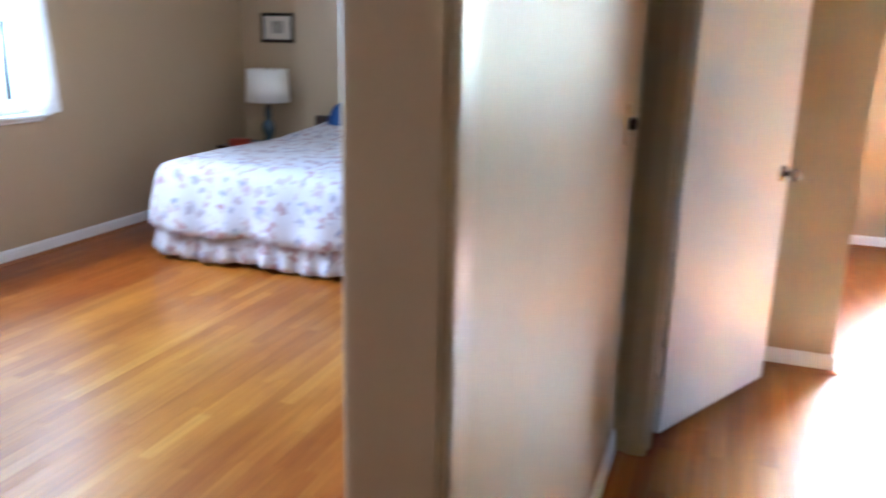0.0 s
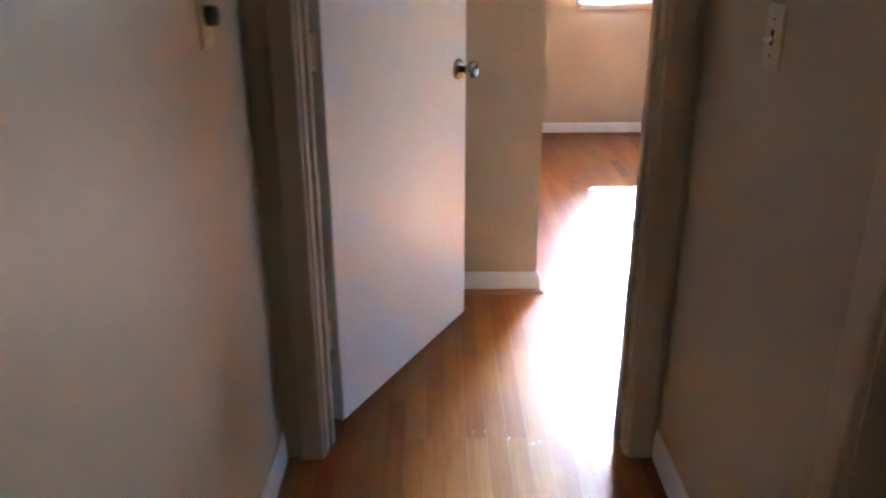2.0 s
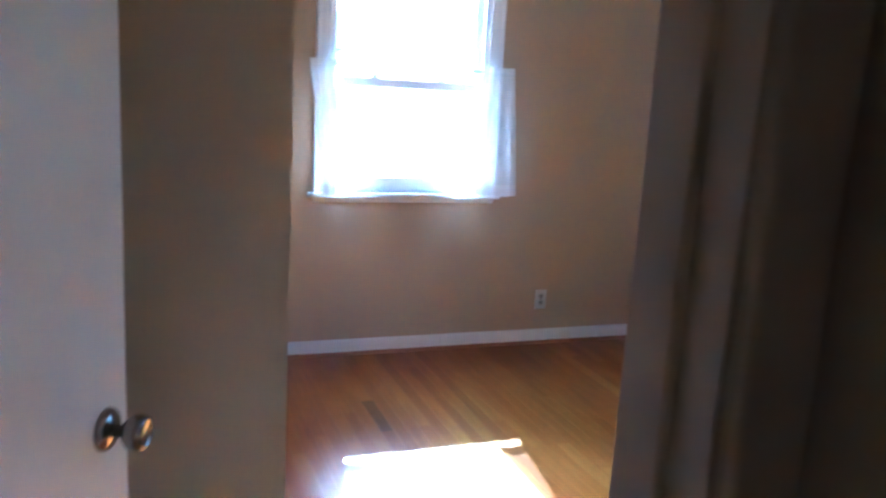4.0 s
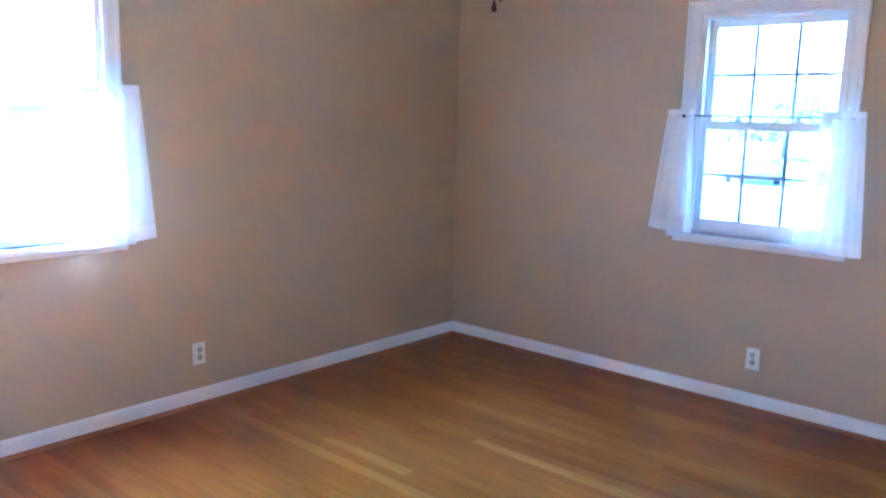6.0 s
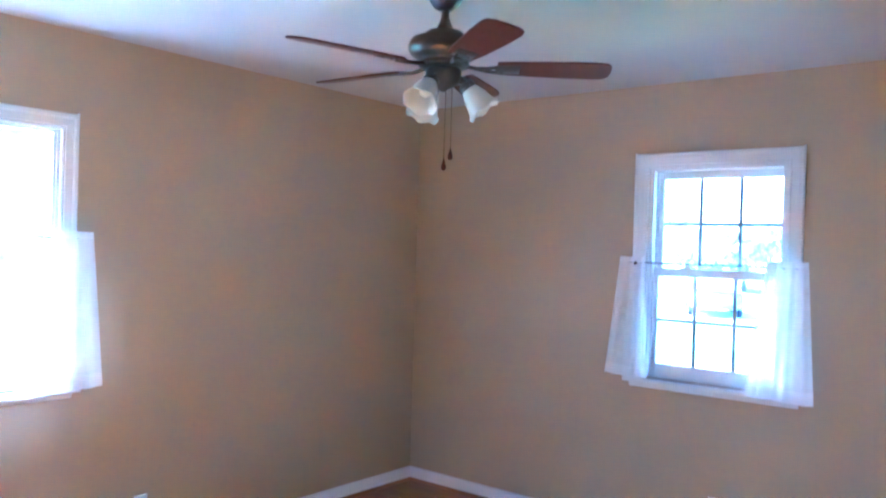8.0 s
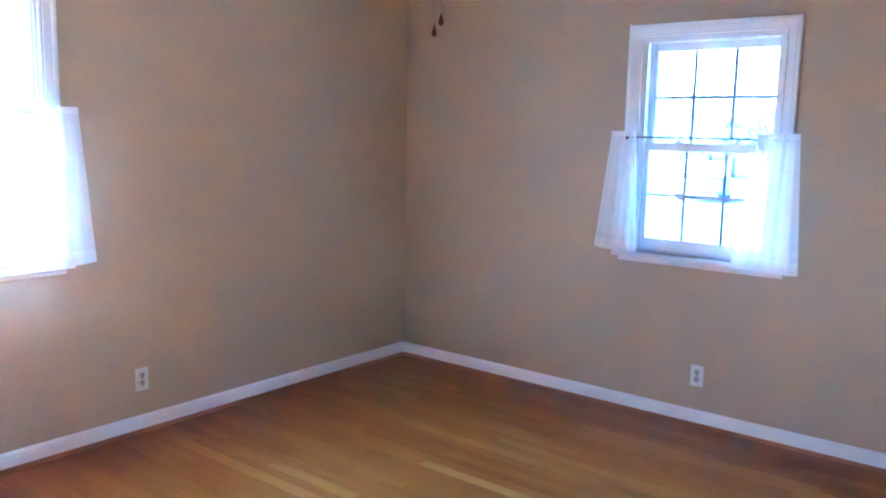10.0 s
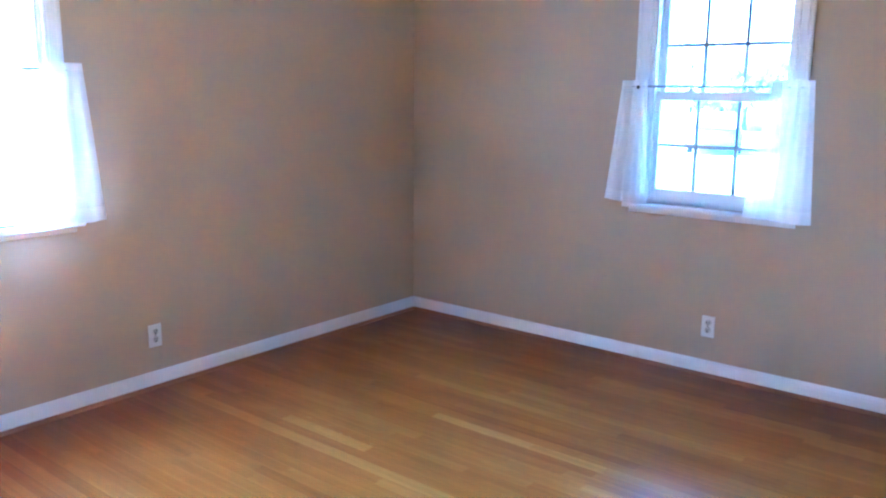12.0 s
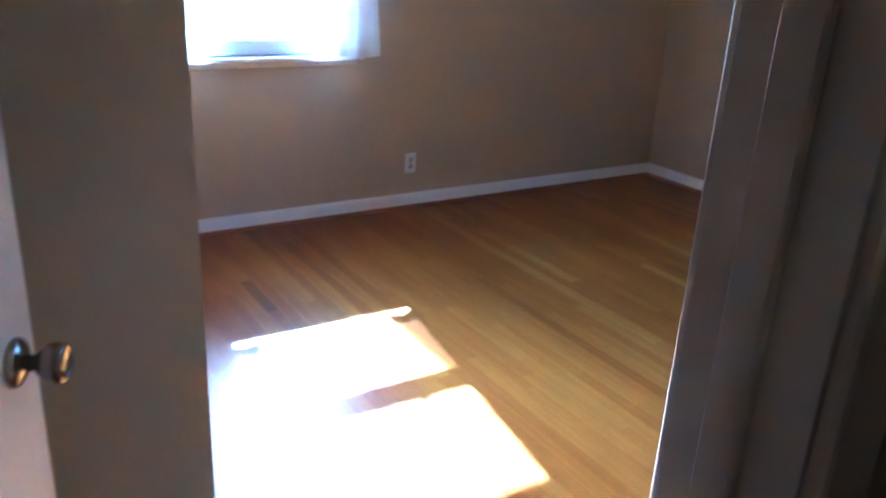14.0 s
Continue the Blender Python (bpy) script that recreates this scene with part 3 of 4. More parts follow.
VOILE = "sheer white voile café curtain gathered on its rod"
curtain(MB, -0.475, -0.335, -0.538, -0.285, 1.522, 0.892, 2.6, 1, VOILE)
right_curtain = curtain(MB, 0.290, 0.475, 0.205, 0.520, 1.522, 0.868, 3.2, 2, VOILE)
tab = boxed(0.292, 0.342, -0.092, -0.089, 1.445, 1.515, bevel=0.001)
part("folded_corner", tab, HEM, right_curtain, "turned-down corner of the white heading")
curtain_rod(MB, 0.44, 1.492, True)
curtain(MA, -0.545, -0.400, -0.470, -0.300, 1.545, 0.884, 2.4, 3, VOILE)
curtain(MA, 0.375, 0.550, 0.240, 0.600, 1.558, 0.884, 3.2, 4, VOILE)
curtain_rod(MA, 0.52, 1.530, False)
curtain(MC, -0.52, -0.33, -0.52, -0.28, 1.60, 0.884, 4, 5, VOILE)
curtain(MC, 0.38, 0.54, 0.33, 0.56, 1.60, 0.884, 4, 6, VOILE)
curtain_rod(MC, 0.52, 1.58, False)


# ---------------------------------------------------------------- door leaves
def door_leaf(name, m, label, width, hinges):
    """A flush door hung at the local origin; it reaches along x and is 35 mm thick towards y."""
    t = thing(name, m, label, "door", kind="structure")
    part("leaf", boxed(0.003, width, 0.0, 0.035, 0.020, 2.03, bevel=0.002, seg=2), DOORP, t)
    z = 0.905
    for s, y in ((-1, 0.0), (1, 0.035)):
        at = Matrix.Translation((width - 0.062, y, z)) @ Matrix.Rotation(radians(-90 * s), 4, "X")
        rose = lathe(bmesh.new(), [(0.033, 0.0), (0.033, 0.003), (0.030, 0.008), (0.016, 0.011), (0.011, 0.013)], 28)
        bmesh.ops.transform(rose, matrix=at, verts=rose.verts)
        rs = part("rose", rose, NICKEL, t, "satin nickel knob rose", True)
        kb = lathe(bmesh.new(), [(0.011, 0.012), (0.011, 0.028), (0.019, 0.034), (0.026, 0.042), (0.0275, 0.052), (0.025, 0.062), (0.021, 0.065), (0.019, 0.063), (0.002, 0.062)], 28)
        bmesh.ops.transform(kb, matrix=at, verts=kb.verts)
        part("knob", kb, NICKEL, rs, "satin nickel door knob", True)
    part("latch_plate", boxed(width, width + 0.0015, 0.006, 0.029, z - 0.028, z + 0.028, bevel=0.0005), NICKEL, t)
    for zh in hinges:
        hg = tube(bmesh.new(), [(-0.006, 0.018, zh - 0.045), (-0.006, 0.018, zh + 0.045)], 0.006, 10)
        box(hg, -0.024, 0.003, 0.014, 0.019, zh - 0.044, zh + 0.044)
        for k in (-0.047, 0.047):
            lathe(hg, [(0.0065, zh + k - 0.003), (0.0065, zh + k + 0.003)], 10, Matrix.Translation((-0.006, 0.018, 0)))
        part("hinge", hg, HALLTRIM, t, "painted-over butt hinge")
    return t


HX, HY = -4.496, -3.462
door_turn = math.degrees(math.atan2(-2.748 - HY, -4.122 - HX))
door_leaf("door_1", pose(HX, HY, 0, 0, 0, door_turn), "ivory painted flush door standing open into the bedroom", 0.790, (0.30, 1.05, 1.80))
door_leaf("door_2", pose(HR + 0.145, R_Y + R_W / 2 - 0.040, 0, 0, 0, 4), "ivory painted flush door standing open into the dark room", 0.755, (0.26, 1.06, 1.80))


# ---------------------------------------------------------------- outlets and switches
def wall_outlet(m):
    t = thing("wall_outlet", m, "white double power outlet low on the beige wall", "outlet")
    part("plate", boxed(-0.035, 0.035, -0.006, 0.0, -0.057, 0.057, bevel=0.003, seg=2), PLATE, t)
    for z in (-0.0195, 0.0195):
        bm = lathe(bmesh.new(), [(0.0172, 0.0), (0.0172, 0.0025), (0.016, 0.0032)], 24)
        bmesh.ops.transform(bm, matrix=Matrix.Translation((0, -0.006, z)) @ Matrix.Rotation(radians(90), 4, "X"), verts=bm.verts)
        r = part("receptacle", bm, SOCKET, t)
        for x, hh in ((-0.0065, 0.0075), (0.0065, 0.0065)):
            part("slot", boxed(x - 0.0030, x + 0.0030, -0.0097, -0.0090, z + 0.002 - hh / 2, z + 0.002 + hh / 2 + 0.004), SLOT, r)
        part("slot", boxed(-0.0042, 0.0042, -0.0097, -0.0090, z - 0.0120, z - 0.0045), SLOT, r)
    sc = lathe(bmesh.new(), [(0.003, 0.0), (0.003, 0.001)], 10)
    bmesh.ops.transform(sc, matrix=Matrix.Translation((0, -0.006, 0)) @ Matrix.Rotation(radians(90), 4, "X"), verts=sc.verts)
    part("screw", sc, NICKEL, t)
    return t


o1 = wall_outlet(pose(-1.943, YA, 0.264))
copy_thing(o1, pose(XB, -2.034, 0.267, 0, 0, -90))


def switch_plate(m, label, dial):
    t = thing("light_switch", m, label, "switch")
    part("plate", boxed(-0.035, 0.035, -0.006, 0.0, -0.057, 0.057, bevel=0.003, seg=2), SWITCHP, t)
    if dial:
        bm = lathe(bmesh.new(), [(0.018, 0.0), (0.0175, 0.016), (0.014, 0.021), (0.002, 0.021)], 24)
        bmesh.ops.transform(bm, matrix=Matrix.Translation((0, -0.006, 0)) @ Matrix.Rotation(radians(90), 4, "X"), verts=bm.verts)
        part("dial", bm, DARKKNOB, t, "dark brown round dimmer dial", True)
    else:
        part("toggle_slot", boxed(-0.006, 0.006, -0.0068, -0.006, -0.013, 0.013), SLOT, t)
        bm = boxed(-0.0042, 0.0042, -0.021, -0.0068, -0.004, 0.006, bevel=0.001)
        bmesh.ops.rotate(bm, verts=bm.verts, cent=(0, -0.006, 0), matrix=Matrix.Rotation(radians(25), 3, "X"))
        part("toggle", bm, SOCKET, t)
    for z in (-0.030, 0.030):
        sc = lathe(bmesh.new(), [(0.0028, 0.0), (0.0028, 0.001)], 10)
        bmesh.ops.transform(sc, matrix=Matrix.Translation((0, -0.006, z)) @ Matrix.Rotation(radians(90), 4, "X"), verts=sc.verts)
        part("screw", sc, NICKEL, t)
    return t


switch_plate(pose(HR, -3.985, 1.144, 0, 0, -90), "ivory toggle light switch on the hall wall", False)
switch_plate(pose(HL, -3.903, 1.175, 0, 0, 90), "ivory wall plate with a dark dimmer dial in the hall", True)


# ---------------------------------------------------------------- ceiling fan and vent
def ceiling_fan():
    fx, fy = -1.868, -1.720
    t = thing("ceiling_fan", pose(fx, fy, 0), "pewter ceiling fan with five mahogany blades and three frosted lights", "ceiling fan")
    part("canopy", lathe(bmesh.new(), [(0.066, H), (0.067, H - 0.012), (0.064, H - 0.030), (0.054, H - 0.055), (0.040, H - 0.074), (0.022, H - 0.084)], 36), BRONZE, t, "", True)
    part("downrod", lathe(bmesh.new(), [(0.014, H - 0.080), (0.014, H - 0.105), (0.020, H - 0.125), (0.031, H - 0.150), (0.034, H - 0.158)], 24), BRONZE, t, "", True)
    part("motor_housing", lathe(bmesh.new(), [(0.036, H - 0.152), (0.062, H - 0.158), (0.072, H - 0.170), (0.114, H - 0.186), (0.125, H - 0.206), (0.125, H - 0.222),
                                              (0.116, H - 0.238), (0.100, H - 0.250), (0.086, H - 0.258), (0.084, H - 0.266), (0.090, H - 0.270), (0.086, H - 0.278), (0.060, H - 0.286)], 48), BRONZE, t, "", True)
    part("switch_housing", lathe(bmesh.new(), [(0.058, H - 0.284), (0.062, H - 0.292), (0.061, H - 0.318), (0.052, H - 0.334), (0.034, H - 0.346), (0.016, H - 0.354), (0.008, H - 0.362)], 32), BRONZE, t, "", True)
    zb = H - 0.276
    for k in range(5):
        a = radians(-51 + 72 * k)
        rot = Matrix.Rotation(a, 4, "Z") @ Matrix.Translation((0, 0, zb)) @ Matrix.Rotation(radians(-11), 4, "X")
        bm = bmesh.new()
        outline = [(0.185, -0.046), (0.25, -0.054), (0.42, -0.063), (0.53, -0.065), (0.560, -0.058), (0.573, -0.040), (0.577, 0.0), (0.573, 0.040), (0.560, 0.058), (0.53, 0.065), (0.42, 0.063), (0.25, 0.054), (0.185, 0.046)]
        lo = [bm.verts.new((x, y, -0.003)) for x, y in outline]
        hi = [bm.verts.new((x, y, 0.003)) for x, y in outline]
        n = len(outline)
        bm.faces.new(lo)
        bm.faces.new(hi)
        for i in range(n):
            bm.faces.new((lo[i], lo[(i + 1) % n], hi[(i + 1) % n], hi[i]))
        bmesh.ops.transform(bm, matrix=rot, verts=bm.verts)
        bl = part("blade", bm, MAHOG, t, "dark mahogany fan blade")
        ir = bmesh.new()
        tube(ir, [(0.070, 0.0, 0.004), (0.110, 0.0, -0.004), (0.150, 0.012, -0.008), (0.185, 0.022, -0.006)], [0.008, 0.007, 0.006, 0.006], 8)
        tube(ir, [(0.110, 0.0, -0.004), (0.150, -0.012, -0.008), (0.185, -0.022, -0.006)], [0.007, 0.006, 0.006], 8)
        box(ir, 0.178, 0.262, -0.034, 0.034, -0.0075, -0.0035, bevel=0.0015)
        for sx, sy in ((0.20, -0.02), (0.20, 0.02), (0.245, 0.0)):
            lathe(ir, [(0.006, -0.0075), (0.005, -0.010), (0.001, -0.011)], 10, Matrix.Translation((sx, sy, 0)))
        bmesh.ops.transform(ir, matrix=rot, verts=ir.verts)
        part("blade_iron", ir, BRONZE, bl, "pewter blade bracket", True)
    for k in range(3):
        a = radians(-51 + 120 * k)
        rot = Matrix.Rotation(a, 4, "Z")
        arm = tube(bmesh.new(), [(0.030, 0, H - 0.318), (0.058, 0, H - 0.322), (0.074, 0, H - 0.332), (0.082, 0, H - 0.345)], 0.011, 10)
        bmesh.ops.transform(arm, matrix=rot, verts=arm.verts)
        am = part("light_arm", arm, BRONZE, t, "", True)
        tilt = rot @ Matrix.Translation((0.076, 0, H - 0.334)) @ Matrix.Rotation(radians(-38), 4, "Y")
        cup = lathe(bmesh.new(), [(0.018, 0.004), (0.027, -0.004), (0.029, -0.022), (0.026, -0.024)], 24)
        bmesh.ops.transform(cup, matrix=tilt, verts=cup.verts)
        part("socket_cup", cup, BRONZE, am, "", True)
        sh = bmesh.new()
        seg = 48
        prof = [(0.024, -0.012), (0.029, -0.026), (0.038, -0.046), (0.044, -0.066), (0.048, -0.086), (0.054, -0.102), (0.062, -0.114)]
        ring_sets = []
        for inner in (0.0, 0.0035):
            rings = []
            for i, (r, z) in enumerate(prof):
                rings.append([sh.verts.new(((r - inner) * math.cos(6.2832 * j / seg), (r - inner) * math.sin(6.2832 * j / seg), z + (0.005 * math.cos(6 * 6.2832 * j / seg) if i == len(prof) - 1 else 0))) for j in range(seg)])
            for p, q in zip(rings, rings[1:]):
                for j in range(seg):
                    sh.faces.new((p[j], p[(j + 1) % seg], q[(j + 1) % seg], q[j]))
            ring_sets.append(rings)
        for j in range(seg):
            sh.faces.new((ring_sets[0][-1][j], ring_sets[0][-1][(j + 1) % seg], ring_sets[1][-1][(j + 1) % seg], ring_sets[1][-1][j]))
        bmesh.ops.transform(sh, matrix=tilt, verts=sh.verts)
        part("shade", sh, FROST, am, "frosted white glass bell shade", True)
        bu = bmesh.new()
        bmesh.ops.create_uvsphere(bu, u_segments=16, v_segments=12, radius=0.022, matrix=tilt @ Matrix.Translation((0, 0, -0.058)))
        part("bulb", bu, PLATE, am, "unlit white light bulb", True)
    for cx, cy, z in ((0.052, 0.030, 1.832), (0.060, 0.008, 1.868)):
        ch = tube(bmesh.new(), [(cx * 0.85, cy * 0.85, H - 0.322), (cx, cy, H - 0.345), (cx, cy, z + 0.018)], 0.0011, 6)
        c = part("pull_chain", ch, NICKEL, t)
        fb = lathe(bmesh.new(), [(0.0015, z + 0.022), (0.004, z + 0.012), (0.0085, z - 0.004), (0.009, z - 0.012), (0.006, z - 0.019), (0.001, z - 0.021)], 16, Matrix.Translation((cx, cy, 0)))
        part("fob", fb, MAHOG, c, "dark wooden teardrop fob", True)
    return t


ceiling_fan()


def ceiling_vent():
    t = thing("ceiling_vent", pose(-2.182, -1.682, 0), "round white ceiling air vent with concentric rings", "vent")
    bm = bmesh.new()
    lathe(bm, [(0.128, H), (0.128, H - 0.003), (0.118, H - 0.009), (0.084, H - 0.017), (0.080, H - 0.015), (0.080, H - 0.001)], 56, cap=False)
    part("rim", bm, VENTM, t, "", True)
    # no recess here: a flat black disc on the ceiling imitates the shade behind the rings
    part("duct", lathe(bmesh.new(), [(0.0795, H - 0.0035), (0.0795, H - 0.001)], 40), VENTSHADE, t, "black disc standing for the shade inside the vent")
    for r in (0.064, 0.045, 0.026):
        part("ring", lathe(bmesh.new(), [(r, H - 0.020), (r + 0.003, H - 0.013), (r + 0.002, H - 0.012), (r - 0.001, H - 0.019)], 44, cap=False), VENTM, t, "", True)
    part("centre_disc", lathe(bmesh.new(), [(0.016, H - 0.024), (0.018, H - 0.020), (0.012, H - 0.012)], 28), VENTM, t, "", True)
    part("spoke", boxed(-0.079, 0.079, -0.003, 0.003, H - 0.012, H - 0.006), VENTM, t)
    part("spoke", boxed(-0.003, 0.003, -0.079, 0.079, H - 0.0125, H - 0.0065), VENTM, t)
    return t


ceiling_vent()


# ---------------------------------------------------------------- furnished bedroom
def bed():
    x0, x1, y0, y1 = -7.66, -6.12, -2.16, -0.23
    t = thing("bed", None, "made bed under a floral bedspread with a ruffled skirt", "bed")
    part("box_spring", boxed(x0 + 0.03, x1 - 0.03, y0 + 0.03, y1, 0.14, 0.36, bevel=0.02), SHEET, t)
    part("mattress", boxed(x0 + 0.02, x1 - 0.02, y0 + 0.02, y1, 0.36, 0.56, bevel=0.05, seg=3), SHEET, t)
    for x in (x0 + 0.08, x1 - 0.08):
        for y in (y0 + 0.10, y1 - 0.10):
            part("leg", boxed(x - 0.03, x + 0.03, y - 0.03, y + 0.03, 0.0, 0.14), DARKWOOD, t)

    def skirt(name, ztop, zbot, grow, pleats, amp, mt, label):
        path = [(x0, y1), (x0, y0), (x1, y0), (x1, y1)]
        pts = []
        for (ax, ay), (bx, by) in zip(path, path[1:]):
            nn = 110
            for i in range(nn):
                f = i / nn
                nx, ny = (by - ay), -(bx - ax)
                ln = math.hypot(nx, ny)
                pts.append((ax + (bx - ax) * f, ay + (by - ay) * f, -abs(nx / ln) if ax == bx == x0 else (abs(nx / ln) if ax == bx else 0), -1 if ay == by else 0))
        bm = bmesh.new()
        rows = []
        nz = 8
        for k in range(nz + 1):
            g = k / nz
            row = []
            for i, (x, y, nx, ny) in enumerate(pts):
                wv = amp * g * (math.sin(i * pleats) + 0.5 * math.sin(i * pleats * 0.37 + 1.0)) + grow * g ** 0.6 * (1.0 - 0.55 * nx if nx < 0 and y < -0.75 else 1.0) + 0.012
                row.append(bm.verts.new((x + nx * wv, y + ny * wv, ztop + (zbot - ztop) * g + 0.012 * g * math.sin(i * 0.13))))
            rows.append(row)
        for r0, r1 in zip(rows, rows[1:]):
            for i in range(len(pts) - 1):
                bm.faces.new((r0[i], r0[i + 1], r1[i + 1], r1[i]))
        ob = part(name, bm, mt, t, label, True)
        so = ob.modifiers.new("thick", "SOLIDIFY")
        so.thickness = 0.004

    skirt("bed_ruffle", 0.34, 0.03, 0.085, 0.62, 0.016, FLORAL, "gathered floral bed ruffle")
    skirt("spread_drop", 0.590, 0.19, 0.110, 0.27, 0.018, FLORAL, "hanging edge of the floral bedspread")
    bm = bmesh.new()
    nx, ny = 30, 36
    g = []
    for j in range(ny + 1):
        row = []
        for i in range(nx + 1):
            u, v = i / nx, j / ny
            e = min(u, 1 - u) * 1.5
            e2 = v * 2.2
            rd = min(1.0, (e / 0.06)) * min(1.0, e2 / 0.06)
            z = 0.582 + 0.03 * math.sqrt(max(0, rd)) + 0.008 * math.sin(9 * u + 4 * v) * math.sin(7 * v) + (0.10 * max(0, (v - 0.72) / 0.28) ** 0.6 if v > 0.72 else 0) * min(1, e / 0.2)
            row.append(bm.verts.new((x0 - 0.012 + (x1 - x0 + 0.024) * u, y0 - 0.012 + (y1 - y0) * v, z)))
        g.append(row)
    for r0, r1 in zip(g, g[1:]):
        for i in range(nx):
            bm.faces.new((r0[i], r0[i + 1], r1[i + 1], r1[i]))
    part("bedspread", bm, FLORAL, t, "white floral bedspread with mauve flowers", True)
    part("headboard", boxed(x0, x1, y1 + 0.01, y1 + 0.05, 0.14, 0.72, bevel=0.01, seg=2), DARKWOOD, t, "low dark wooden headboard")
    return t


bed()


def pillow():
    bm = bmesh.new()
    bmesh.ops.create_uvsphere(bm, u_segments=28, v_segments=16, radius=1.0)
    for v in bm.verts:
        x, y, z = v.co
        s = lambda a: math.copysign(abs(a) ** 0.55, a)
        v.co = (0.24 * s(x), 0.19 * s(y), 0.075 * z)
    bmesh.ops.transform(bm, matrix=Matrix.Translation((-7.20, -0.40, 0.70)) @ Matrix.Rotation(radians(52), 4, "X"), verts=bm.verts)
    return solo("pillow", bm, NAVY, "navy blue pillow leaning at the bed's head", "pillow", smooth=True)


pillow()


def nightstand():
    x0, x1, y0, y1 = -8.36, -7.90, -0.62, -0.16
    t = thing("nightstand", None, "small dark wooden nightstand beside the bed", "nightstand")
    part("top", boxed(x0, x1, y0, y1, 0.445, 0.47, bevel=0.004), DARKWOOD, t)
    part("body", boxed(x0 + 0.02, x1 - 0.02, y0 + 0.03, y1, 0.15, 0.445), DARKWOOD, t)
    for z in (0.165, 0.305):
        d = part("drawer", boxed(x0 + 0.035, x1 - 0.035, y0 + 0.012, y0 + 0.029, z, z + 0.125, bevel=0.004), DARKWOOD, t)
        kn = lathe(bmesh.new(), [(0.006, 0), (0.012, 0.012), (0.004, 0.018)], 14)
        bmesh.ops.transform(kn, matrix=Matrix.Translation(((x0 + x1) / 2, y0 + 0.012, z + 0.062)) @ Matrix.Rotation(radians(90), 4, "X"), verts=kn.verts)
        part("knob", kn, BRONZE, d, "", True)
    for x in (x0 + 0.045, x1 - 0.045):
        for y in (y0 + 0.055, y1 - 0.03):
            part("leg", boxed(x - 0.02, x + 0.02, y - 0.02, y + 0.02, 0.0, 0.15), DARKWOOD, t)
    return t


nightstand()


def table_lamp():
    t = thing("table_lamp", pose(-8.02, -0.36, 0.47), "table lamp with a dark teal base and white drum shade", "lamp")
    part("base", lathe(bmesh.new(), [(0.075, 0.0), (0.078, 0.014), (0.045, 0.030), (0.030, 0.060), (0.050, 0.110), (0.058, 0.150), (0.040, 0.190), (0.026, 0.215), (0.036, 0.245), (0.030, 0.290), (0.014, 0.320), (0.012, 0.40)], 32), LAMPBASE, t, "", True)
    bm = lathe(bmesh.new(), [(0.180, 0.355), (0.168, 0.620)], 40, cap=False)
    ob = part("shade", bm, LAMPSHADE, t, "white drum lampshade", True)
    so = ob.modifiers.new("thick", "SOLIDIFY")
    so.thickness = 0.003
    part("harp", tube(bmesh.new(), [(0, 0, 0.38), (0.05, 0, 0.46), (0.045, 0, 0.57), (0, 0, 0.61), (-0.045, 0, 0.57), (-0.05, 0, 0.46), (0, 0, 0.38)], 0.003, 6), NICKEL, t)
    sp = bmesh.new()
    box(sp, -0.168, 0.168, -0.002, 0.002, 0.608, 0.612)
    box(sp, -0.002, 0.002, -0.168, 0.168, 0.6085, 0.6125)
    part("spider", sp, NICKEL, t)
    part("finial", lathe(bmesh.new(), [(0.004, 0.612), (0.010, 0.625), (0.003, 0.640)], 14), NICKEL, t, "", True)
    return t


table_lamp()
rb = thing("small_box", None, "small red box on the nightstand", "box")
part("tray", boxed(-8.27, -8.13, -0.58, -0.47, 0.47, 0.505, bevel=0.004), REDCLOTH, rb)
part("lid", boxed(-8.273, -8.127, -0.583, -0.467, 0.505, 0.522, bevel=0.004), REDCLOTH, rb)

pf = thing("picture_frame", None, "small black-framed print on the bedroom wall", "picture")
px0, px1, pz0, pz1 = -8.19, -7.88, 1.30, 1.54
for a, b, s, k in (((px0, pz0), (px1, pz0), (0, 0, 1), 0), ((px0, pz1), (px1, pz1), (0, 0, -1), 0), ((px0, pz0), (px0, pz1), (1, 0, 0), 0), ((px1, pz0), (px1, pz1), (-1, 0, 0), 0)):
    part("frame_rail", sweep(bmesh.new(), (a[0], B1Y, a[1]), (b[0], B1Y, b[1]), s, (0, -1, 0), [(0, 0), (0, 0.016), (0.012, 0.020), (0.026, 0.014), (0.026, 0)], -1, -1), BLACKF, pf)
part("mat", boxed(px0 + 0.024, px1 - 0.024, B1Y - 0.008, B1Y - 0.002, pz0 + 0.024, pz1 - 0.024), MAT_BOARD, pf, "cream mat board")
part("print", boxed(px0 + 0.10, px1 - 0.10, B1Y - 0.011, B1Y - 0.0085, pz0 + 0.075, pz1 - 0.065), PRINT, pf, "small grey print")


# ---------------------------------------------------------------- outdoors
solo("ground", boxed(-600, 600, -600, 600, -0.75, -0.60), GRASS, "mown lawn around the house", "ground", "structure")
solo("foundation", boxed(B1X - 0.15, XB + 0.15, -7.71, B1Y + 0.15, -0.62, -0.065), SIDING, "pale house foundation under the floor", "foundation", "structure")
solo("driveway", boxed(20.0, 30.0, -60, 60, -0.62, -0.59), ASPHALT, "sunlit grey asphalt street beyond the lawn", "road", "structure")


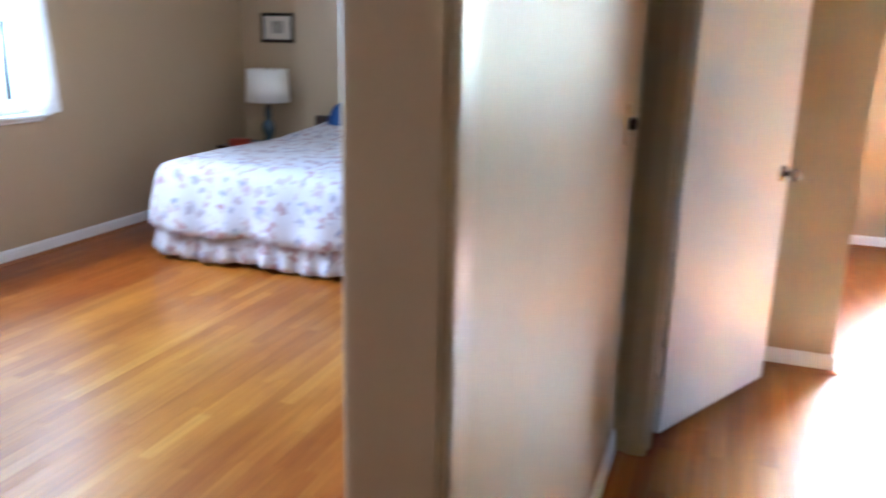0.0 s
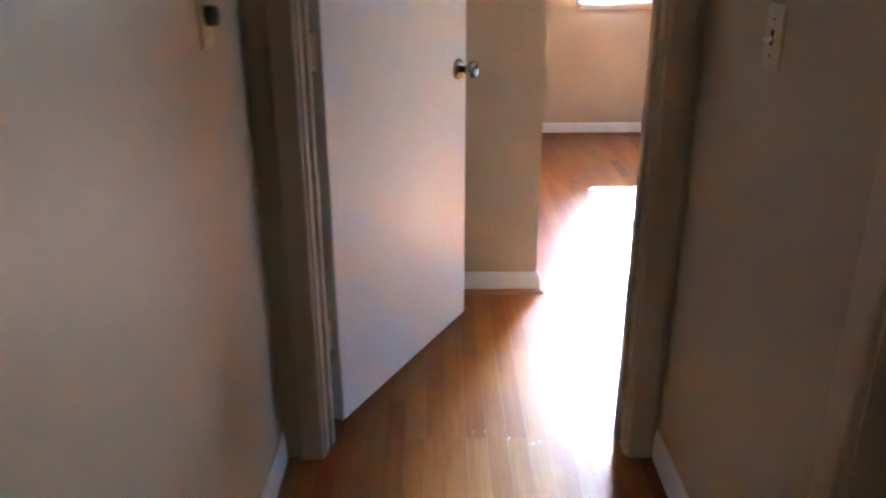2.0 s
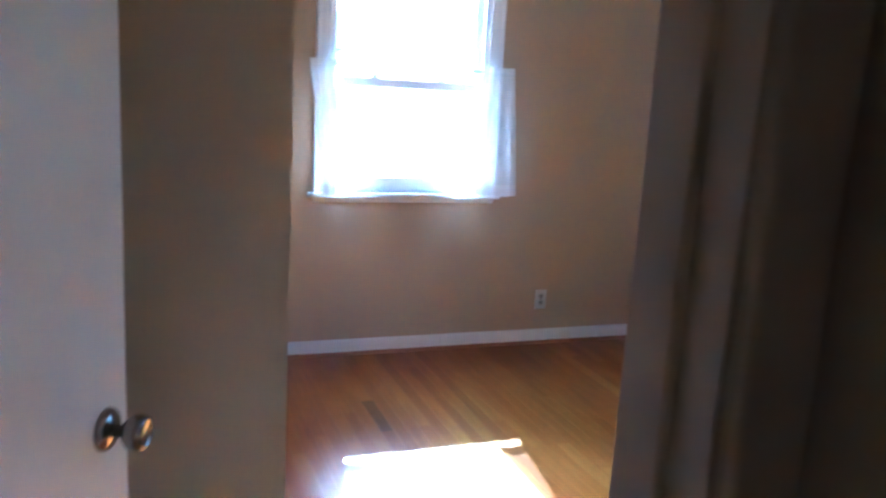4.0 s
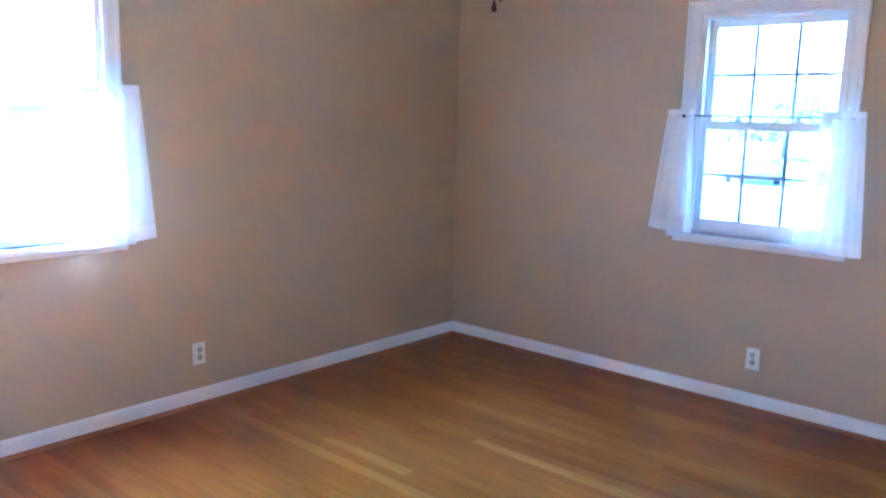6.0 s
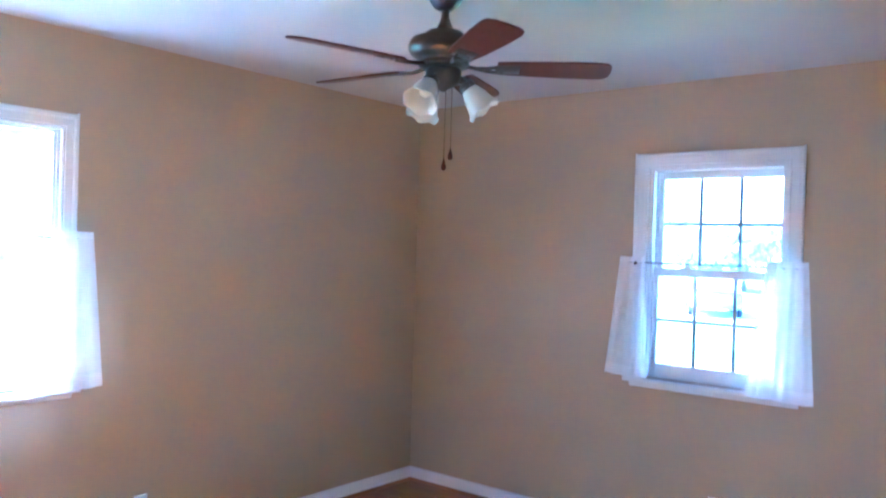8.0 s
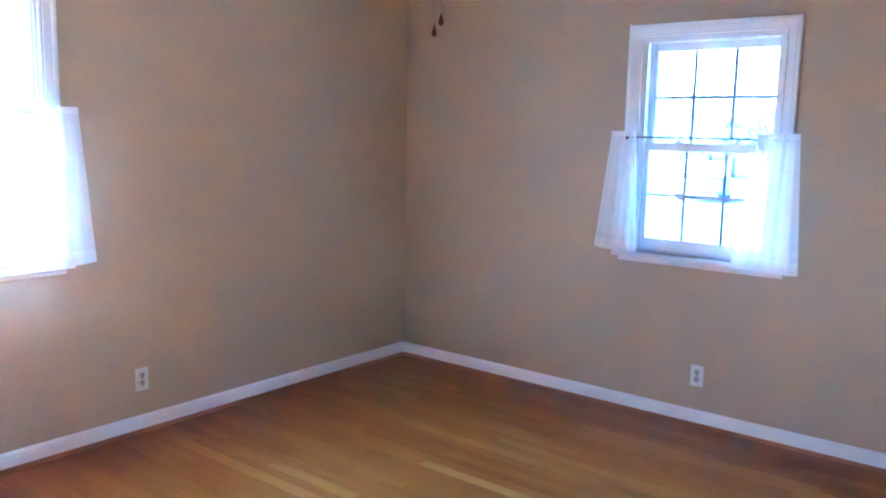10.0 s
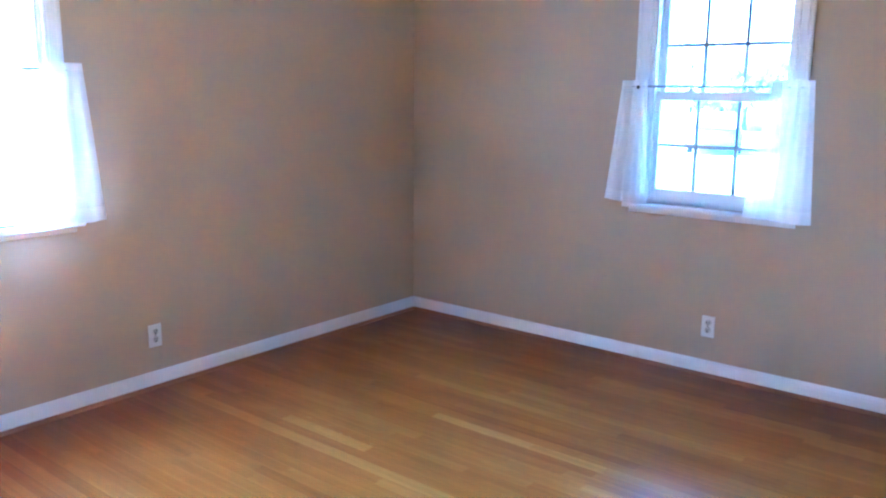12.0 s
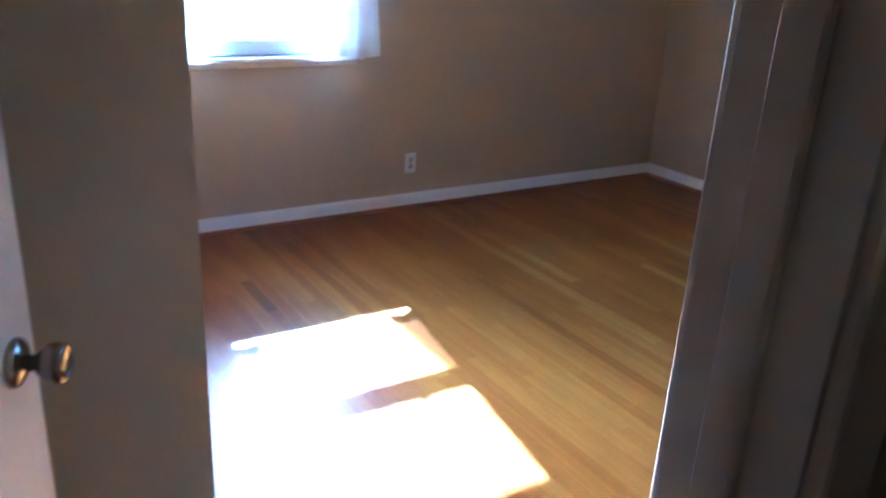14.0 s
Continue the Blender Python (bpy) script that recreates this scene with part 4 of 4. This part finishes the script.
def car(m, paint, label):
    t = thing("car", m, label, "car")
    prof = [(-2.2, 0.30), (-2.25, 0.62), (-2.15, 0.80), (-1.35, 0.92), (-0.75, 1.36), (0.75, 1.38), (1.45, 0.95), (2.15, 0.86), (2.25, 0.55), (2.2, 0.30)]
    bm = bmesh.new()
    a = [bm.verts.new((x, -0.86 + (0.10 if z > 1 else 0), z)) for x, z in prof]
    b = [bm.verts.new((x, 0.86 - (0.10 if z > 1 else 0), z)) for x, z in prof]
    bm.faces.new(a)
    bm.faces.new(b)
    for i in range(len(prof)):
        bm.faces.new((a[i], a[(i + 1) % len(prof)], b[(i + 1) % len(prof)], b[i]))
    bmesh.ops.bevel(bm, geom=list(bm.edges), offset=0.05, segments=2, affect="EDGES")
    part("body", bm, paint, t, "", True)
    for s in (-1, 1):
        w = bmesh.new()
        vs = [w.verts.new((x, s * (0.865 - (0.10 if z > 1 else 0.02)), z)) for x, z in ((-1.15, 0.96), (-0.70, 1.30), (0.68, 1.31), (1.20, 0.97))]
        vt = [w.verts.new((v.co.x, v.co.y - s * 0.02, v.co.z)) for v in vs]
        w.faces.new(vs)
        w.faces.new(vt)
        for i in range(4):
            w.faces.new((vs[i], vs[(i + 1) % 4], vt[(i + 1) % 4], vt[i]))
        part("side_window", w, CARGLASS, t)
        for x in (-1.38, 1.38):
            wh = lathe(bmesh.new(), [(0.20, -0.10), (0.31, -0.10), (0.33, -0.06), (0.33, 0.06), (0.31, 0.10), (0.20, 0.10)], 24)
            bmesh.ops.transform(wh, matrix=Matrix.Translation((x, s * 0.80, 0.33)) @ Matrix.Rotation(radians(90), 4, "X"), verts=wh.verts)
            wheel = part("wheel", wh, TYRE, t, "", True)
            rim = lathe(bmesh.new(), [(0.19, -0.11), (0.05, -0.115), (0.05, 0.115), (0.19, 0.11)], 20)
            bmesh.ops.transform(rim, matrix=Matrix.Translation((x, s * 0.80, 0.33)) @ Matrix.Rotation(radians(90), 4, "X"), verts=rim.verts)
            part("rim", rim, NICKEL, wheel, "", True)
    return t


car(pose(25.0, 7.3, -0.59, 0, 0, 24), CARW, "grey car parked on the street outside")
car(pose(26.0, 4.4, -0.59, 0, 0, 18), CARP, "teal car parked on the street outside")


def tree(x, y, height, seed):
    rnd = random.Random(seed)
    t = thing("tree", None, "leafy tree with an open uneven crown outdoors", "tree", "trees outside")
    z0 = -0.62
    trunk = tube(bmesh.new(), [(x, y, z0), (x + 0.05, y, z0 + height * 0.25), (x - 0.05, y + 0.1, z0 + height * 0.5)], [0.20, 0.15, 0.10], 10)
    tips = []
    for k in range(9):
        a = 6.283 * k / 9 + rnd.uniform(-0.3, 0.3)
        ln = height * rnd.uniform(0.22, 0.36)
        s = Vector((x, y, z0 + height * rnd.uniform(0.3, 0.5)))
        e = s + Vector((math.cos(a) * ln, math.sin(a) * ln, ln * rnd.uniform(0.5, 1.3)))
        tube(trunk, [s, (s + e) / 2 + Vector((0, 0, -0.08 * ln)), e], [0.07, 0.045, 0.015], 6)
        tips += [e, (s + e * 2) / 3]
    part("trunk", trunk, BARK, t, "", True)
    bm = bmesh.new()
    for c in tips:
        for _ in range(260):
            p = c + Vector((rnd.gauss(0, 1), rnd.gauss(0, 1), rnd.gauss(0, 0.8))) * height * 0.13
            q = Euler((rnd.uniform(0, 6.28), rnd.uniform(0, 6.28), rnd.uniform(0, 6.28))).to_matrix()
            s = rnd.uniform(0.14, 0.26)
            vs = [bm.verts.new(p + q @ Vector(v)) for v in ((-s, 0, 0), (0, -s * 0.45, 0.02), (s, 0, 0), (0, s * 0.45, 0.02))]
            bm.faces.new(vs)
    part("crown", bm, LEAF, t, "loose pale green foliage")
    return t


tree(44.0, 12.5, 4.6, 3)
tree(47.0, 17.0, 5.2, 4)
tree(50.0, 8.0, 5.0, 5)
tree(43.0, 22.0, 4.8, 6)
tree(46.0, 14.6, 4.4, 7)
tree(52.0, 19.0, 5.4, 8)



def house(m, label):
    t = thing("house", m, label, "house")
    part("wall", boxed(-5, 5, -3.5, 3.5, -0.62, 2.6), SIDING, t)
    bm = bmesh.new()
    v = [bm.verts.new(p) for p in ((-5.4, -3.9, 2.55), (5.4, -3.9, 2.55), (5.4, 3.9, 2.55), (-5.4, 3.9, 2.55), (-5.4, 0, 4.6), (5.4, 0, 4.6))]
    for f in ((0, 1, 5, 4), (2, 3, 4, 5), (0, 4, 3), (1, 2, 5), (0, 3, 2, 1)):
        bm.faces.new([v[i] for i in f])
    part("roof", bm, ROOFM, t, "dark shingled gable roof")
    for x in (-3.2, 0.2, 3.2):
        w = part("window", boxed(x - 0.5, x + 0.5, -3.54, -3.5, 0.7, 2.0, bevel=0.005), TRIM, t)
        part("pane", boxed(x - 0.42, x + 0.42, -3.55, -3.541, 0.78, 1.92), CARGLASS, w)
    return t


house(pose(52, -4, 0, 0, 0, -90), "pale single-storey house across the street")
house(pose(-3, 26, 0, 0, 0, 0), "pale neighbouring house beyond the lawn")


# ---------------------------------------------------------------- strip oak floor
solo("floor", boxed(B1X - 0.02, XB + 0.02, -7.62, B1Y + 0.02, -0.065, -0.019), SUBFLOOR, "glossy honey-coloured strip oak floor", "floor", "structure")
floor_ob = bpy.data.objects["floor"]
BW, GAP, TH = 0.057, 0.0004, 0.018
LENGTHS = (0.34, 0.52, 0.70, 0.90, 1.15, 1.45)
board_mesh = {}


def board_data(length, material):
    size = round(length, 2)
    key = (size, material.name)
    if key not in board_mesh:
        b = 0.0003
        w, l2 = BW / 2 - GAP / 2, size / 2 - GAP / 2
        bm = bmesh.new()
        lo = [bm.verts.new((x, y, -TH)) for x, y in ((-w, -l2), (w, -l2), (w, l2), (-w, l2))]
        mid = [bm.verts.new((x, y, -b)) for x, y in ((-w, -l2), (w, -l2), (w, l2), (-w, l2))]
        hi = [bm.verts.new((x, y, 0)) for x, y in ((-w + b, -l2 + b), (w - b, -l2 + b), (w - b, l2 - b), (-w + b, l2 - b))]
        for p, q in ((lo, mid), (mid, hi)):
            for i in range(4):
                bm.faces.new((p[i], p[(i + 1) % 4], q[(i + 1) % 4], q[i]))
        bm.faces.new(hi)
        board_mesh[key] = finish("floorboard", bm, material)
    return board_mesh[key]


rest_v, rest_f = [], []


def rest_board(x, y, length):
    b = 0.0003
    w, l2 = BW / 2 - GAP / 2, length / 2 - GAP / 2
    n = len(rest_v)
    for zz, s in ((-TH, 0), (-b, 0), (0, b)):
        for sx, sy in ((-1, -1), (1, -1), (1, 1), (-1, 1)):
            rest_v.append((x + sx * (w - s), y + sy * (l2 - s), zz))
    for o in (0, 4):
        for i in range(4):
            rest_f.append((n + o + i, n + o + (i + 1) % 4, n + o + 4 + (i + 1) % 4, n + o + 4 + i))
    rest_f.append((n + 8, n + 9, n + 10, n + 11))


brnd = random.Random(11)
SEAM = -3.517
made = 0


def lay(x0, x1, y0, y1, near):
    """Rows of boards along y; the ones in the near area are pieces of their own."""
    global made
    nrow = int(math.ceil((x1 - x0) / BW))
    for i in range(nrow):
        x = x0 + (i + 0.5) * BW
        y = y1
        first = True
        while y > y0 + 0.01:
            ln = brnd.choice(LENGTHS)
            if first:
                ln = round(brnd.uniform(0.25, 1.4), 1)
                first = False
            if near and abs(x + 3.153) < BW / 2:
                ln = 0.34
            ln = min(ln, y - y0)
            ln = round(ln, 2)
            if ln < 0.02:
                break
            if near and made < 300:
                mid = y - ln / 2
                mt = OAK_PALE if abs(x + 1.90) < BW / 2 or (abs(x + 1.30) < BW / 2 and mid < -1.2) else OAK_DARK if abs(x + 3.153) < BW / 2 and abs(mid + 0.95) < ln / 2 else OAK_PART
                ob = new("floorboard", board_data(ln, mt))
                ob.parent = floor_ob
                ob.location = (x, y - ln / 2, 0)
                made += 1
            else:
                rest_board(x, y - ln / 2, ln)
            y -= ln


lay(HL - 0.02, HR + 0.02, -7.6, SEAM, False)
MIDX = HL - 0.02 + 14 * BW
lay(HL - 0.02, MIDX - 0.01, SEAM, SY + 0.02, True)
lay(MIDX, XB + 0.03, SEAM, YA + 0.02, True)
lay(B1X - 0.02, HL - 0.03, -7.6, B1Y + 0.01, False)
lay(HR + 0.03, -1.6, -6.2, -3.95, False)
rest_me = bpy.data.meshes.new("floorboards")
rest_me.from_pydata(rest_v, [], rest_f)
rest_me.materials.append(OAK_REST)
rest_ob = new("floorboards", rest_me)
rest_ob.parent = floor_ob
rest_ob["kind"] = "stuff"


# ---------------------------------------------------------------- specks and scuffs on the floor
def specks(name, material, label, count, x0, x1, y0, y1, lo, hi, stretch, seed):
    rnd = random.Random(seed)
    bm = bmesh.new()
    for _ in range(count):
        r = rnd.uniform(lo, hi)
        sx, sy = r, r * rnd.uniform(1.0, stretch)
        a = rnd.uniform(-0.4, 0.4)
        m = Matrix.Translation((rnd.uniform(x0, x1), rnd.uniform(y0, y1), 0.0)) @ Matrix.Rotation(a, 4, "Z") @ Matrix.Diagonal((sx, sy, 1, 1))
        lathe(bm, [(1.0, -0.0005), (0.8, 0.0007), (0.3, 0.0009)], 8, m)
    return solo(name, bm, material, label, "marks", "stuff")


specks("paint_specks", PLATE, "white paint specks on the oak at the threshold", 9, -4.15, -3.78, -3.57, -3.47, 0.0015, 0.0035, 1.8, 21)
specks("nail_holes", SLOT, "dark filled nail holes in the oak at the threshold", 10, -4.12, -3.76, -3.60, -3.50, 0.002, 0.004, 1.4, 22)
specks("floor_scuffs", OAK_SCUFF, "pale scuff marks on the varnished oak boards", 9, -1.76, -1.69, -1.30, -0.85, 0.0025, 0.005, 7.0, 23)
